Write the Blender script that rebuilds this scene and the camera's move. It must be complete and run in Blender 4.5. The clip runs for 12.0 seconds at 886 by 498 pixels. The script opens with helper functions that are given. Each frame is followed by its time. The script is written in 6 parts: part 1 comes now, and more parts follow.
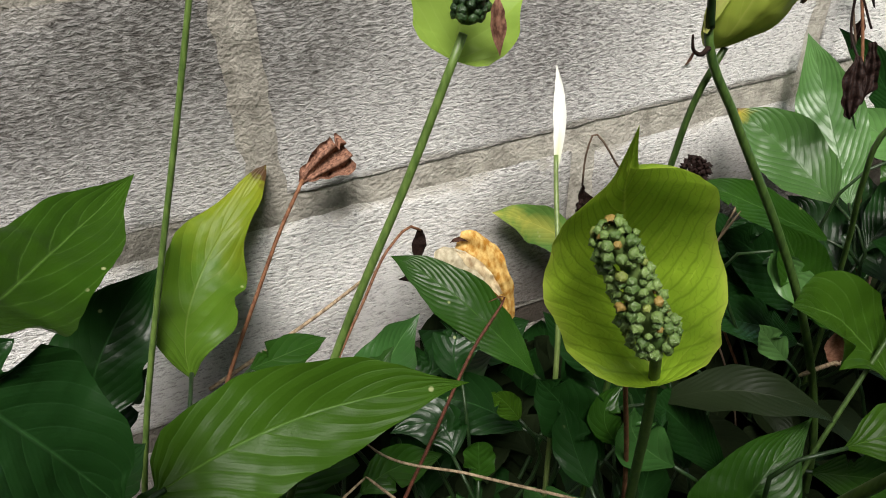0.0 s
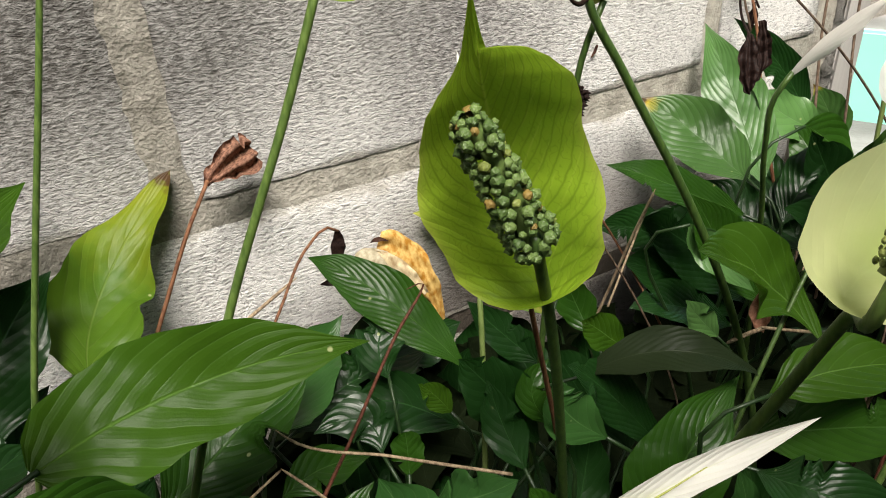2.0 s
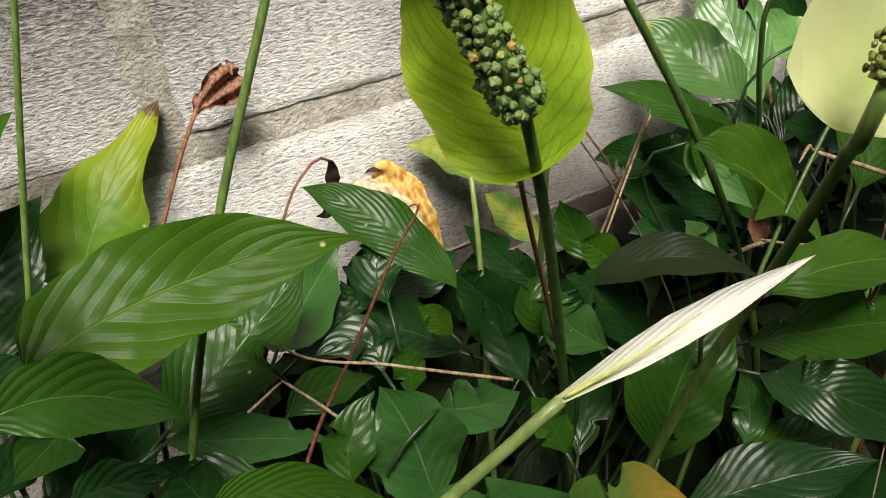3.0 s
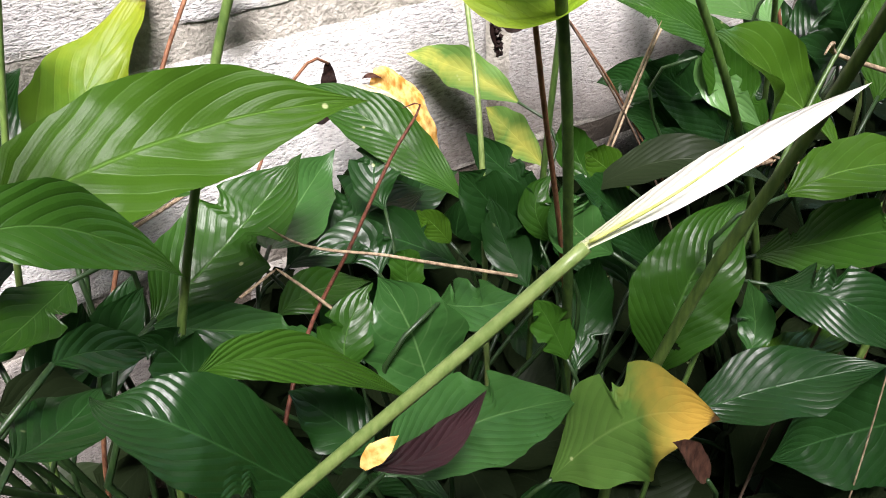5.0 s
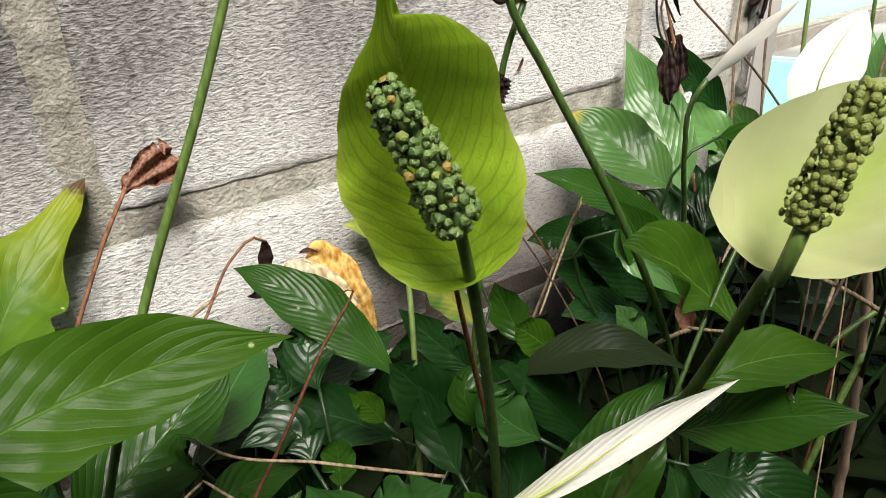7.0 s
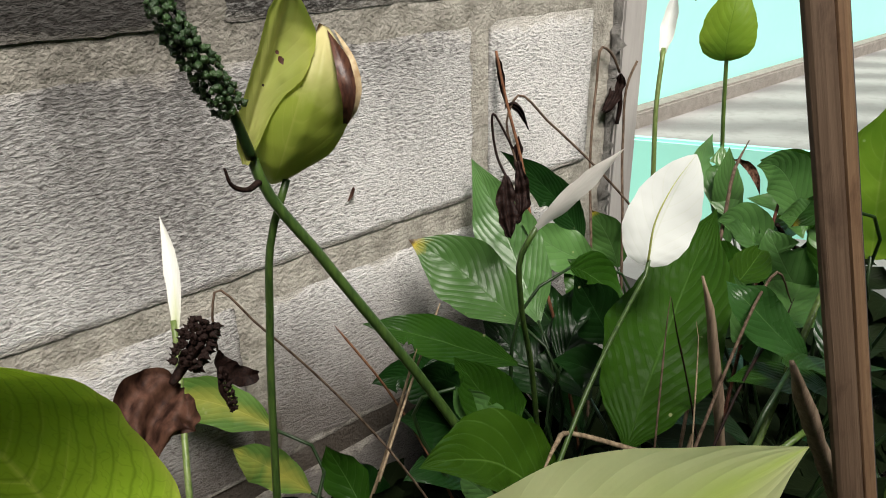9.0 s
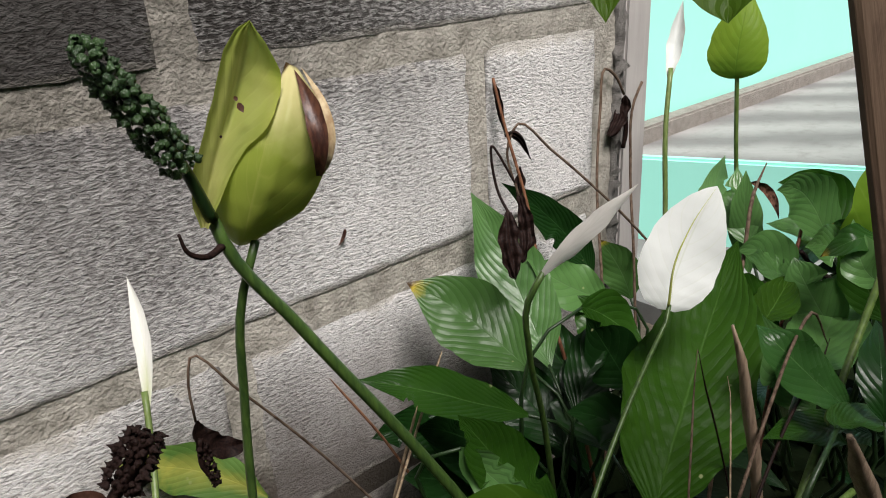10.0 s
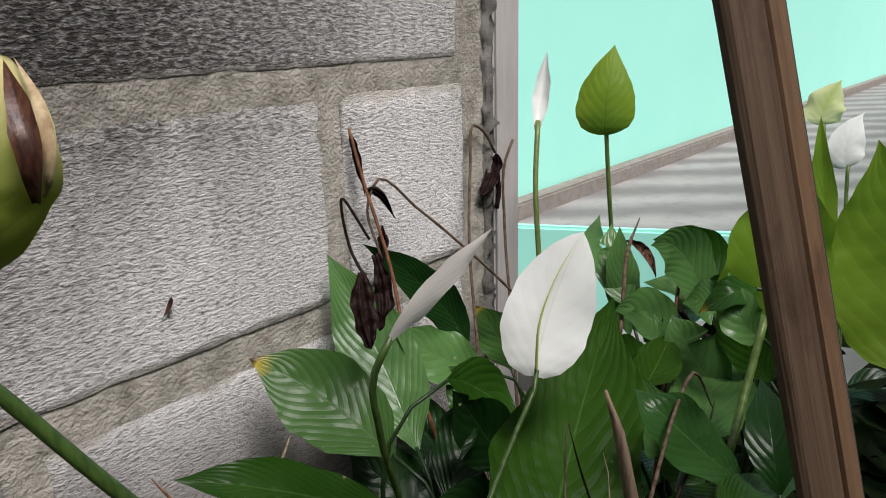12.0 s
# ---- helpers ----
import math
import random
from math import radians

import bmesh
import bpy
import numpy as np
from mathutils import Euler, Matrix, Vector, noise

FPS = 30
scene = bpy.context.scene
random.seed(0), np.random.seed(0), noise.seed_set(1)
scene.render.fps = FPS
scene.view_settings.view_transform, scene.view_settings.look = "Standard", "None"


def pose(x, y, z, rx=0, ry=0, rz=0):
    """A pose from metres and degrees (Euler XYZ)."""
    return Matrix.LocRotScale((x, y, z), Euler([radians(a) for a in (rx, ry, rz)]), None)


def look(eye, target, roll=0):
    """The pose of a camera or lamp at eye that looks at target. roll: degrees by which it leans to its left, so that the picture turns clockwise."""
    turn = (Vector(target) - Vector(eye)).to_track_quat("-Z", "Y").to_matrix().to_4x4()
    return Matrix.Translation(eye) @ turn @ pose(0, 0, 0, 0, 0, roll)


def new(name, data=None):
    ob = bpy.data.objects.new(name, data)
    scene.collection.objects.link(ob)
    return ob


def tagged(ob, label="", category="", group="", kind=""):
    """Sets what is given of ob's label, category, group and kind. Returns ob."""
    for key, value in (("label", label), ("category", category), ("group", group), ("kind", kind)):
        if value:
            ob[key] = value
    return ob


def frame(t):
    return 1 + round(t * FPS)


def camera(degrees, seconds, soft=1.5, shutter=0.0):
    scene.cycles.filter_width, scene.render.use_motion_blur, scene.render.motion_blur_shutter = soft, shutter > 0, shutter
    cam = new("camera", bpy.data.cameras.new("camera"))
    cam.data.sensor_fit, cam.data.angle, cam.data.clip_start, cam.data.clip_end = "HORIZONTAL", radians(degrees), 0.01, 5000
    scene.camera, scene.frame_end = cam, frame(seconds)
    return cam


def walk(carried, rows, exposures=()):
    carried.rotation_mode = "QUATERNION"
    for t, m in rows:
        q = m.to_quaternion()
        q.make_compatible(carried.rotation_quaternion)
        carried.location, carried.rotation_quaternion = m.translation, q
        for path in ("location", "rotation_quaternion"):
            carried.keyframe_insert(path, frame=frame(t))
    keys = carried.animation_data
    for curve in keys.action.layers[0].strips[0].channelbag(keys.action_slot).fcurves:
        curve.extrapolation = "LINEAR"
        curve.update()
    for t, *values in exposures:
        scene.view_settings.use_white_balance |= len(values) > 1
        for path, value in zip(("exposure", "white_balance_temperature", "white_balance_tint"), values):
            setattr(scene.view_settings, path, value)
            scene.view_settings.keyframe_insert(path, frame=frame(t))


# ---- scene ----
cam = camera(63.3, 12.0, soft=1.0)
PATH = [
    (0, (-0.085, -0.505, 0.697), (0.572, 0.985, -0.464), -1.7),
    (0.5, (-0.071, -0.515, 0.682), (0.638, 0.966, -0.46), -3.1),
    (1, (-0.065, -0.522, 0.667), (0.672, 0.949, -0.471), -3.8),
    (1.5, (-0.064, -0.53, 0.658), (0.711, 0.957, -0.431), -3.7),
    (2, (-0.068, -0.538, 0.646), (0.738, 0.978, -0.381), -4.0),
    (2.5, (-0.071, -0.546, 0.631), (0.73, 0.974, -0.392), -5.3),
    (3, (-0.075, -0.555, 0.61), (0.701, 0.935, -0.475), -6.4),
    (3.5, (-0.086, -0.562, 0.585), (0.691, 0.92, -0.51), -5.5),
    (3.7, (-0.087, -0.567, 0.577), (0.686, 0.915, -0.521), -5.8),
    (5.3, (-0.092, -0.553, 0.564), (0.705, 0.858, -0.607), -3.4),
    (5.5, (-0.085, -0.555, 0.574), (0.761, 0.856, -0.564), -2.9),
    (6, (-0.086, -0.55, 0.587), (0.825, 0.865, -0.494), -2.4),
    (6.5, (-0.079, -0.552, 0.601), (0.869, 0.875, -0.432), -2.5),
    (7, (-0.067, -0.546, 0.626), (0.911, 0.913, -0.33), -2.2),
    (7.5, (-0.039, -0.537, 0.652), (1.011, 0.908, -0.248), -0.8),
    (7.7, (-0.023, -0.533, 0.66), (1.045, 0.908, -0.226), -0.4),
    (9.3, (0.073, -0.504, 0.663), (1.295, 0.845, -0.167), -1.8),
    (9.5, (0.082, -0.499, 0.657), (1.3, 0.849, -0.18), -2.4),
    (10, (0.095, -0.478, 0.661), (1.302, 0.916, -0.113), -3.4),
    (10.5, (0.112, -0.459, 0.644), (1.312, 0.935, -0.14), -4.9),
    (11, (0.143, -0.462, 0.631), (1.35, 0.931, -0.145), -6.5),
    (11.5, (0.163, -0.464, 0.63), (1.486, 0.877, -0.044), -4.6),
    (12, (0.16, -0.458, 0.624), (1.622, 0.777, 0.043), -1.7),
]
EXPOSURES = [(0, 0.8, 6500, 10), (1, 0.92, 6600, 10), (2.5, 1.06, 6800, 10), (3.5, 1.38, 6900, 10), (5.5, 1.95, 6150, 20), (6.5, 1.46, 6500, 11),
             (7.5, 0.95, 6650, 10), (9.5, 0.47, 6550, 12), (10.5, 0.36, 6250, 16), (11.2, 0.32, 6250, 16), (12, 0.15, 6300, 16)]
walk(cam, [(t, look(eye, target, roll)) for t, eye, target, roll in PATH], EXPOSURES)

# ---- light ----
SUN_EL, SUN_AZ = 58.0, 198.0
world = bpy.data.worlds.new("sky")
scene.world = world
world.use_nodes = True
wn = world.node_tree.nodes
sky = wn.new("ShaderNodeTexSky")
sky.sky_type, sky.sun_disc = 'NISHITA', False
sky.sun_elevation, sky.sun_rotation = radians(SUN_EL), radians(SUN_AZ)
sky.dust_density, sky.air_density = 4.0, 1.0
hsv = wn.new("ShaderNodeHueSaturation")
hsv.inputs["Saturation"].default_value = 0.35
world.node_tree.links.new(sky.outputs[0], hsv.inputs["Color"])
world.node_tree.links.new(hsv.outputs[0], wn["Background"].inputs[0])
wn["Background"].inputs[1].default_value = 0.05
sun = new("sun", bpy.data.lights.new("sun", 'SUN'))
sun.data.energy, sun.data.angle, sun.data.color = 5.0, radians(26), (1.0, 0.96, 0.9)
az, el = radians(SUN_AZ), radians(SUN_EL)
sun_from = Vector((math.sin(az) * math.cos(el), math.cos(az) * math.cos(el), math.sin(el)))
sun.matrix_world = look(sun_from * 5, (0, 0, 0))


# ---- materials ----
class Nodes:
    """A short hand for building node materials."""

    def __init__(self, name, rough=0.6, spec=0.5):
        self.mat = bpy.data.materials.new(name)
        self.mat.use_nodes = True
        self.t = self.mat.node_tree
        self.bsdf = self.t.nodes["Principled BSDF"]
        self.bsdf.inputs["Roughness"].default_value = rough
        self.bsdf.inputs["Specular IOR Level"].default_value = spec
        self.out = self.t.nodes["Material Output"]

    def add(self, kind, **values):
        n = self.t.nodes.new(kind)
        for k, v in values.items():
            n.inputs[k.replace("_", " ")].default_value = v
        return n

    def link(self, a, b):
        self.t.links.new(a, b)

    def coords(self, which="Object"):
        return self.t.nodes.new("ShaderNodeTexCoord").outputs[which]

    def mapped(self, vec, scale):
        m = self.t.nodes.new("ShaderNodeMapping")
        m.inputs["Scale"].default_value = scale
        self.link(vec, m.inputs["Vector"])
        return m.outputs[0]

    def noise(self, vec, scale, detail=4.0, rough=0.55, dist=0.0):
        n = self.add("ShaderNodeTexNoise", Scale=scale, Detail=detail, Roughness=rough, Distortion=dist)
        self.link(vec, n.inputs["Vector"])
        return n.outputs["Fac"]

    def math(self, op, a, b=None, c=None, clamp=False):
        n = self.t.nodes.new("ShaderNodeMath")
        n.operation, n.use_clamp = op, clamp
        for i, v in enumerate((a, b, c)):
            if v is None:
                continue
            if isinstance(v, (int, float)):
                n.inputs[i].default_value = v
            else:
                self.link(v, n.inputs[i])
        return n.outputs[0]

    def ramp(self, fac, *stops):
        r = self.t.nodes.new("ShaderNodeValToRGB")
        e = r.color_ramp.elements
        while len(e) < len(stops):
            e.new(0.5)
        for i, (p, c) in enumerate(stops):
            e[i].position = p
            e[i].color = (c, c, c, 1) if isinstance(c, (int, float)) else (*c, 1)
        self.link(fac, r.inputs[0])
        return r.outputs[0]

    def mix(self, fac, a, b, mode='MIX'):
        n = self.t.nodes.new("ShaderNodeMix")
        n.data_type, n.blend_type = 'RGBA', mode
        for sock, v in ((n.inputs[0], fac), (n.inputs[6], a), (n.inputs[7], b)):
            if isinstance(v, (int, float)):
                sock.default_value = v
            elif isinstance(v, tuple):
                sock.default_value = (*v, 1)
            else:
                self.link(v, sock)
        return n.outputs[2]

    def bump(self, height, strength, distance, normal=None):
        b = self.add("ShaderNodeBump", Strength=strength, Distance=distance)
        self.link(height, b.inputs["Height"])
        if normal is not None:
            self.link(normal, b.inputs["Normal"])
        return b.outputs[0]

    def done(self, color, normal=None, rough=None):
        if isinstance(color, tuple):
            self.bsdf.inputs["Base Color"].default_value = (*color, 1)
        else:
            self.link(color, self.bsdf.inputs["Base Color"])
        if normal is not None:
            self.link(normal, self.bsdf.inputs["Normal"])
        if rough is not None:
            self.link(rough, self.bsdf.inputs["Roughness"])
        return self.mat

    def translucent(self, color, amount, normal=None):
        t = self.t.nodes.new("ShaderNodeBsdfTranslucent")
        if isinstance(color, tuple):
            t.inputs[0].default_value = (*color, 1)
        else:
            self.link(color, t.inputs[0])
        if normal is not None:
            self.link(normal, t.inputs["Normal"])
        m = self.t.nodes.new("ShaderNodeMixShader")
        m.inputs[0].default_value = amount
        self.link(self.bsdf.outputs[0], m.inputs[1])
        self.link(t.outputs[0], m.inputs[2])
        self.link(m.outputs[0], self.out.inputs[0])


def leaf_material(name, dark, light, vein, tip=None, gloss=0.3, relief=0.24, through_light=0.25, net=False, tip_at=0.45, patch=None, spec=0.13, body=1.0, base_tint=None, bands=0.0, core=None):
    """A leaf blade: midrib and arching side veins in the blade's own coordinates, mottling, pale specks."""
    k = Nodes(name, gloss, spec)
    uv = k.t.nodes.new("ShaderNodeUVMap")
    uv.uv_map = "blade"
    sep = k.t.nodes.new("ShaderNodeSeparateXYZ")
    k.link(uv.outputs[0], sep.inputs[0])
    across = k.math('ABSOLUTE', k.math('MULTIPLY_ADD', sep.outputs[0], 2.0, -1.0))
    along = sep.outputs[1]
    pos = k.coords("Object")
    info = k.t.nodes.new("ShaderNodeObjectInfo")
    wob = k.noise(pos, 30, 3)
    rib_uv = k.t.nodes.new("ShaderNodeUVMap")
    rib_uv.uv_map = "ribs"
    rib_sep = k.t.nodes.new("ShaderNodeSeparateXYZ")
    k.link(rib_uv.outputs[0], rib_sep.inputs[0])
    phase = k.math('MULTIPLY_ADD', wob, 0.35, rib_sep.outputs[1])
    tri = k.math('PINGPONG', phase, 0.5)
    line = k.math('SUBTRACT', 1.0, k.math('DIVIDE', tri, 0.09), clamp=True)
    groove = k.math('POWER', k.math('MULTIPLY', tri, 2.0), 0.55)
    second = k.math('PINGPONG', k.math('MULTIPLY_ADD', wob, 0.5, k.math('MULTIPLY', phase, 5.0)), 0.5)
    rib = k.math('SUBTRACT', 1.0, k.math('DIVIDE', across, 0.035), clamp=True)
    fine = k.noise(pos, 300, 4, 0.65)
    blotch = k.noise(pos, 38, 4)
    fine2 = k.noise(pos, 90, 3)
    tone = k.math('ADD', k.math('MULTIPLY', blotch, 0.75), k.math('MULTIPLY', info.outputs["Random"], 0.45))
    tone = k.math('SUBTRACT', tone, 0.1, clamp=True)
    col = k.mix(tone, tuple(c * body for c in dark), tuple(c * body for c in light))
    col = k.mix(k.math('MULTIPLY', k.math('MULTIPLY', line, k.ramp(fine2, (0.35, 0.2), (0.65, 1.0))), 0.38), col, vein)
    # Pleat shading painted in: darker green along each vein groove.
    trough_shade = k.math('MULTIPLY', k.ramp(tri, (0.0, 1.0), (0.14, 0.0)), bands)
    col = k.mix(k.math('MULTIPLY', trough_shade, k.ramp(fine2, (0.3, 0.35), (0.7, 1.0))), col, tuple(c * 0.55 for c in dark))
    col = k.mix(k.math('MULTIPLY', k.ramp(k.noise(pos, 14, 3), (0.42, 0.0), (0.66, 1.0)), 0.35), col, tuple(c * 1.25 * body for c in light))
    col = k.mix(k.math('MULTIPLY', rib, 0.5), col, vein)
    if net:
        lean = k.math('MULTIPLY', k.math('POWER', across, 1.3), k.math('MULTIPLY_ADD', along, 0.55, 0.02))
        side_v = k.math('PINGPONG', k.math('MULTIPLY', k.math('SUBTRACT', k.math('MULTIPLY_ADD', fine2, 0.03, along), lean), 21.0), 0.5)
        cross_v = k.math('PINGPONG', k.math('ADD', k.math('MULTIPLY', across, 10.0), k.math('MULTIPLY', k.noise(pos, 160, 2), 4.0)), 0.5)
        main = k.math('SUBTRACT', 1.0, k.math('DIVIDE', side_v, 0.13), clamp=True)
        cell = k.math('MAXIMUM', main, k.math('MULTIPLY', k.math('SUBTRACT', 1.0, k.math('DIVIDE', cross_v, 0.14), clamp=True), 0.55))
        col = k.mix(k.math('MULTIPLY', k.ramp(k.math('ADD', across, k.math('MULTIPLY_ADD', blotch, 0.6, -0.3)), (0.15, 0.0), (0.8, 1.0)), 0.55), col, tuple(c * 1.5 for c in light))
        col = k.mix(k.math('MULTIPLY', cell, 0.5), col, tuple(c * 0.5 for c in dark))
        edge = k.math('MULTIPLY', k.math('POWER', across, 14.0), 0.7)
        col = k.mix(edge, col, vein)
    if base_tint is not None:
        near = k.math('MULTIPLY', k.ramp(k.math('ADD', along, k.math('MULTIPLY', across, 0.25)), (0.02, 1.0), (0.5, 0.0)), 0.85)
        col = k.mix(near, col, base_tint)
    if core is not None:
        inner = k.math('ADD', across, k.math('MULTIPLY_ADD', blotch, 0.5, -0.25))
        inner = k.math('MULTIPLY', k.ramp(inner, (0.05, 1.0), (0.75, 0.0)), k.ramp(along, (0.12, 0.25), (0.4, 1.0)))
        col = k.mix(k.math('MULTIPLY', inner, 0.75), col, core)
    if patch is not None:
        spot = k.math('ADD', k.noise(pos, 16, 4, 0.6, 0.8), k.math('MULTIPLY', across, -0.2))
        col = k.mix(k.math('MULTIPLY', k.ramp(spot, (0.28, 0.0), (0.62, 1.0)), 0.85), col, patch)
    if tip is not None:
        far = k.math('ADD', along, k.math('MULTIPLY_ADD', k.noise(pos, 45, 4), 0.4, -0.2))
        col = k.mix(k.ramp(far, (tip_at, 0.0), (min(0.99, tip_at + 0.36), 1.0)), col, tip)
        brown = k.ramp(k.math('ADD', along, k.math('MULTIPLY_ADD', k.noise(pos, 120, 3), 0.16, -0.08)), (0.93, 0.0), (0.97, 1.0))
        col = k.mix(brown, col, (0.06, 0.03, 0.012))
    sp = k.add("ShaderNodeTexVoronoi", Scale=55.0)
    k.link(pos, sp.inputs["Vector"])
    speck = k.math('MULTIPLY', k.ramp(sp.outputs["Distance"], (0.05, 1.0), (0.09, 0.0)), k.ramp(k.noise(pos, 25, 2), (0.57, 0.0), (0.62, 0.6)))
    col = k.mix(speck, col, (0.42, 0.45, 0.22))
    h = k.math('ADD', k.math('MULTIPLY', groove, 1.0), k.math('MULTIPLY', fine, 0.3))
    h = k.math('ADD', h, k.math('MULTIPLY', second, 0.1))
    h = k.math('SUBTRACT', h, k.math('MULTIPLY', rib, 0.8))
    nor = k.bump(h, relief, 0.0012)
    rough = k.math('ADD', k.math('MULTIPLY', k.math('ADD', blotch, k.noise(pos, 11, 3)), 0.12), gloss - 0.1)
    k.done(col, nor, rough)
    k.translucent(k.mix(0.5, col, tuple(min(1.0, c * 1.6) for c in light)), through_light, nor)
    return k.mat


MAT = {}
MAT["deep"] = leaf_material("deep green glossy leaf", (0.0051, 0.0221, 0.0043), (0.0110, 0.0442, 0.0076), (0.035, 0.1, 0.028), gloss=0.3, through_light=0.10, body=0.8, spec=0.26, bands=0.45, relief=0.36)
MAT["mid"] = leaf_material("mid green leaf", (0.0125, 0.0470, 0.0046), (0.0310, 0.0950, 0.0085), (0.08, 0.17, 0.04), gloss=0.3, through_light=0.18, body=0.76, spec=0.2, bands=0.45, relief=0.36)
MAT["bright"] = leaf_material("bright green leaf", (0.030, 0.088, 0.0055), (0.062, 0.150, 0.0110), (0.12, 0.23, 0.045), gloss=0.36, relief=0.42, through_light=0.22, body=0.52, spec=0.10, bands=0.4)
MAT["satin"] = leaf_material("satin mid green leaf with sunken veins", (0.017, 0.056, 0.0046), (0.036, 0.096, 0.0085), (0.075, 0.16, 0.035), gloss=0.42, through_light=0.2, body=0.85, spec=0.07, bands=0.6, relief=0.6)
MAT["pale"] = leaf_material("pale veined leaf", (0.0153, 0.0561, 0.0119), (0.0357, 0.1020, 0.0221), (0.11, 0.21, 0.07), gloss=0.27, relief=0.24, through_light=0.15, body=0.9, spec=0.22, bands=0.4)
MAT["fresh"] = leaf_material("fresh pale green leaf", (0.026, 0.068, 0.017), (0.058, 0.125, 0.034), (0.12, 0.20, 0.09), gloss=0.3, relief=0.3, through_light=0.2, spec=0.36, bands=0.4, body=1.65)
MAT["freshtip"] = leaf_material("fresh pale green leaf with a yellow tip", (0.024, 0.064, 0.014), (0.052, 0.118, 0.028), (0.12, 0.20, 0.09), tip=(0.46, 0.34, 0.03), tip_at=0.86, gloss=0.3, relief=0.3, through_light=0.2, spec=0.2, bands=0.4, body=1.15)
MAT["spathe_bright"] = leaf_material("bright white furled spathe", (0.62, 0.62, 0.57), (0.70, 0.70, 0.65), (0.56, 0.60, 0.40), gloss=0.45, relief=0.08, through_light=0.08, base_tint=(0.30, 0.36, 0.08))
MAT["spathe_blush"] = leaf_material("creamy white furled spathe", (0.64, 0.60, 0.55), (0.74, 0.70, 0.65), (0.58, 0.58, 0.48), gloss=0.45, relief=0.1, through_light=0.2)
MAT["spathe_light"] = leaf_material("light green spathe", (0.15, 0.26, 0.03), (0.26, 0.37, 0.07), (0.32, 0.42, 0.10), gloss=0.42, relief=0.2, through_light=0.35)
MAT["spathe_back"] = leaf_material("olive green back of a spathe", (0.10, 0.17, 0.012), (0.21, 0.30, 0.03), (0.07, 0.13, 0.012), gloss=0.4, relief=0.2, through_light=0.3, base_tint=(0.035, 0.075, 0.008))
MAT["lime"] = leaf_material("yellow green leaf", (0.026, 0.062, 0.005), (0.055, 0.105, 0.008), (0.13, 0.19, 0.04), tip=(0.15, 0.18, 0.010), tip_at=0.55, gloss=0.4, relief=0.3, through_light=0.2, bands=0.2, body=1.35)
MAT["yellowing"] = leaf_material("green leaf yellowing at its tip", (0.03, 0.08, 0.015), (0.07, 0.14, 0.025), (0.14, 0.22, 0.06), tip=(0.40, 0.25, 0.04), tip_at=0.52, gloss=0.4, through_light=0.2, bands=0.3)
MAT["yellowtip"] = leaf_material("mid green leaf with a yellow tip", (0.0119, 0.0476, 0.0068), (0.0289, 0.0918, 0.0153), (0.09, 0.18, 0.05), tip=(0.52, 0.38, 0.03), tip_at=0.86, gloss=0.29, through_light=0.2, body=0.8, spec=0.2, bands=0.3)
# Near-black colour stands in for the shade deep in the bed.
MAT["dusky"] = leaf_material("dusky leaf with bed shade in its colour", (0.004, 0.007, 0.003), (0.011, 0.017, 0.006), (0.02, 0.028, 0.014), gloss=0.75, relief=0.2, through_light=0.03, spec=0.02)
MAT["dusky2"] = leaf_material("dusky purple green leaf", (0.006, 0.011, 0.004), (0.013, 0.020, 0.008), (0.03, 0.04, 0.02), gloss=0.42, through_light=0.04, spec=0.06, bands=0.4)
MAT["olive"] = leaf_material("olive green leaf", (0.038, 0.088, 0.006), (0.075, 0.14, 0.011), (0.12, 0.19, 0.035), gloss=0.4, through_light=0.3, body=0.8, spec=0.1, bands=0.2)
MAT["fading"] = leaf_material("fading green leaf with yellow patches", (0.05, 0.14, 0.02), (0.12, 0.22, 0.05), (0.28, 0.36, 0.12), patch=(0.55, 0.48, 0.09), gloss=0.4, through_light=0.3)
MAT["lime2"] = leaf_material("thin sunlit green leaf", (0.10, 0.19, 0.012), (0.20, 0.31, 0.03), (0.28, 0.36, 0.07), gloss=0.4, relief=0.16, through_light=0.4)
MAT["plum"] = leaf_material("rotting plum brown leaf", (0.010, 0.005, 0.006), (0.035, 0.014, 0.016), (0.05, 0.02, 0.02), gloss=0.4, relief=0.4, through_light=0.05)
MAT["spathe_green"] = leaf_material("ripening green spathe", (0.085, 0.185, 0.009), (0.22, 0.34, 0.022), (0.48, 0.54, 0.09), gloss=0.42, relief=0.3, through_light=0.42, net=True)
MAT["spathe_pale"] = leaf_material("pale green spathe", (0.56, 0.60, 0.27), (0.70, 0.73, 0.43), (0.66, 0.70, 0.36), gloss=0.42, relief=0.15, through_light=0.35, core=(0.30, 0.41, 0.045))
MAT["spathe_olive"] = leaf_material("fading olive spathe", (0.14, 0.20, 0.024), (0.27, 0.32, 0.05), (0.32, 0.34, 0.08), tip=(0.60, 0.54, 0.26), tip_at=0.5, gloss=0.42, relief=0.12, through_light=0.25)
MAT["spathe_flap"] = leaf_material("light olive spathe flap", (0.20, 0.28, 0.03), (0.36, 0.43, 0.08), (0.46, 0.50, 0.14), patch=(0.50, 0.48, 0.18), gloss=0.42, relief=0.2, through_light=0.5)
MAT["spathe_white"] = leaf_material("white spathe", (0.66, 0.68, 0.65), (0.76, 0.78, 0.75), (0.62, 0.65, 0.50), gloss=0.45, relief=0.08, through_light=0.15)
MAT["spathe_cream"] = leaf_material("white spathe greenish at its base", (0.54, 0.53, 0.48), (0.63, 0.62, 0.575), (0.55, 0.58, 0.30), gloss=0.45, relief=0.3, through_light=0.12, base_tint=(0.30, 0.34, 0.07))


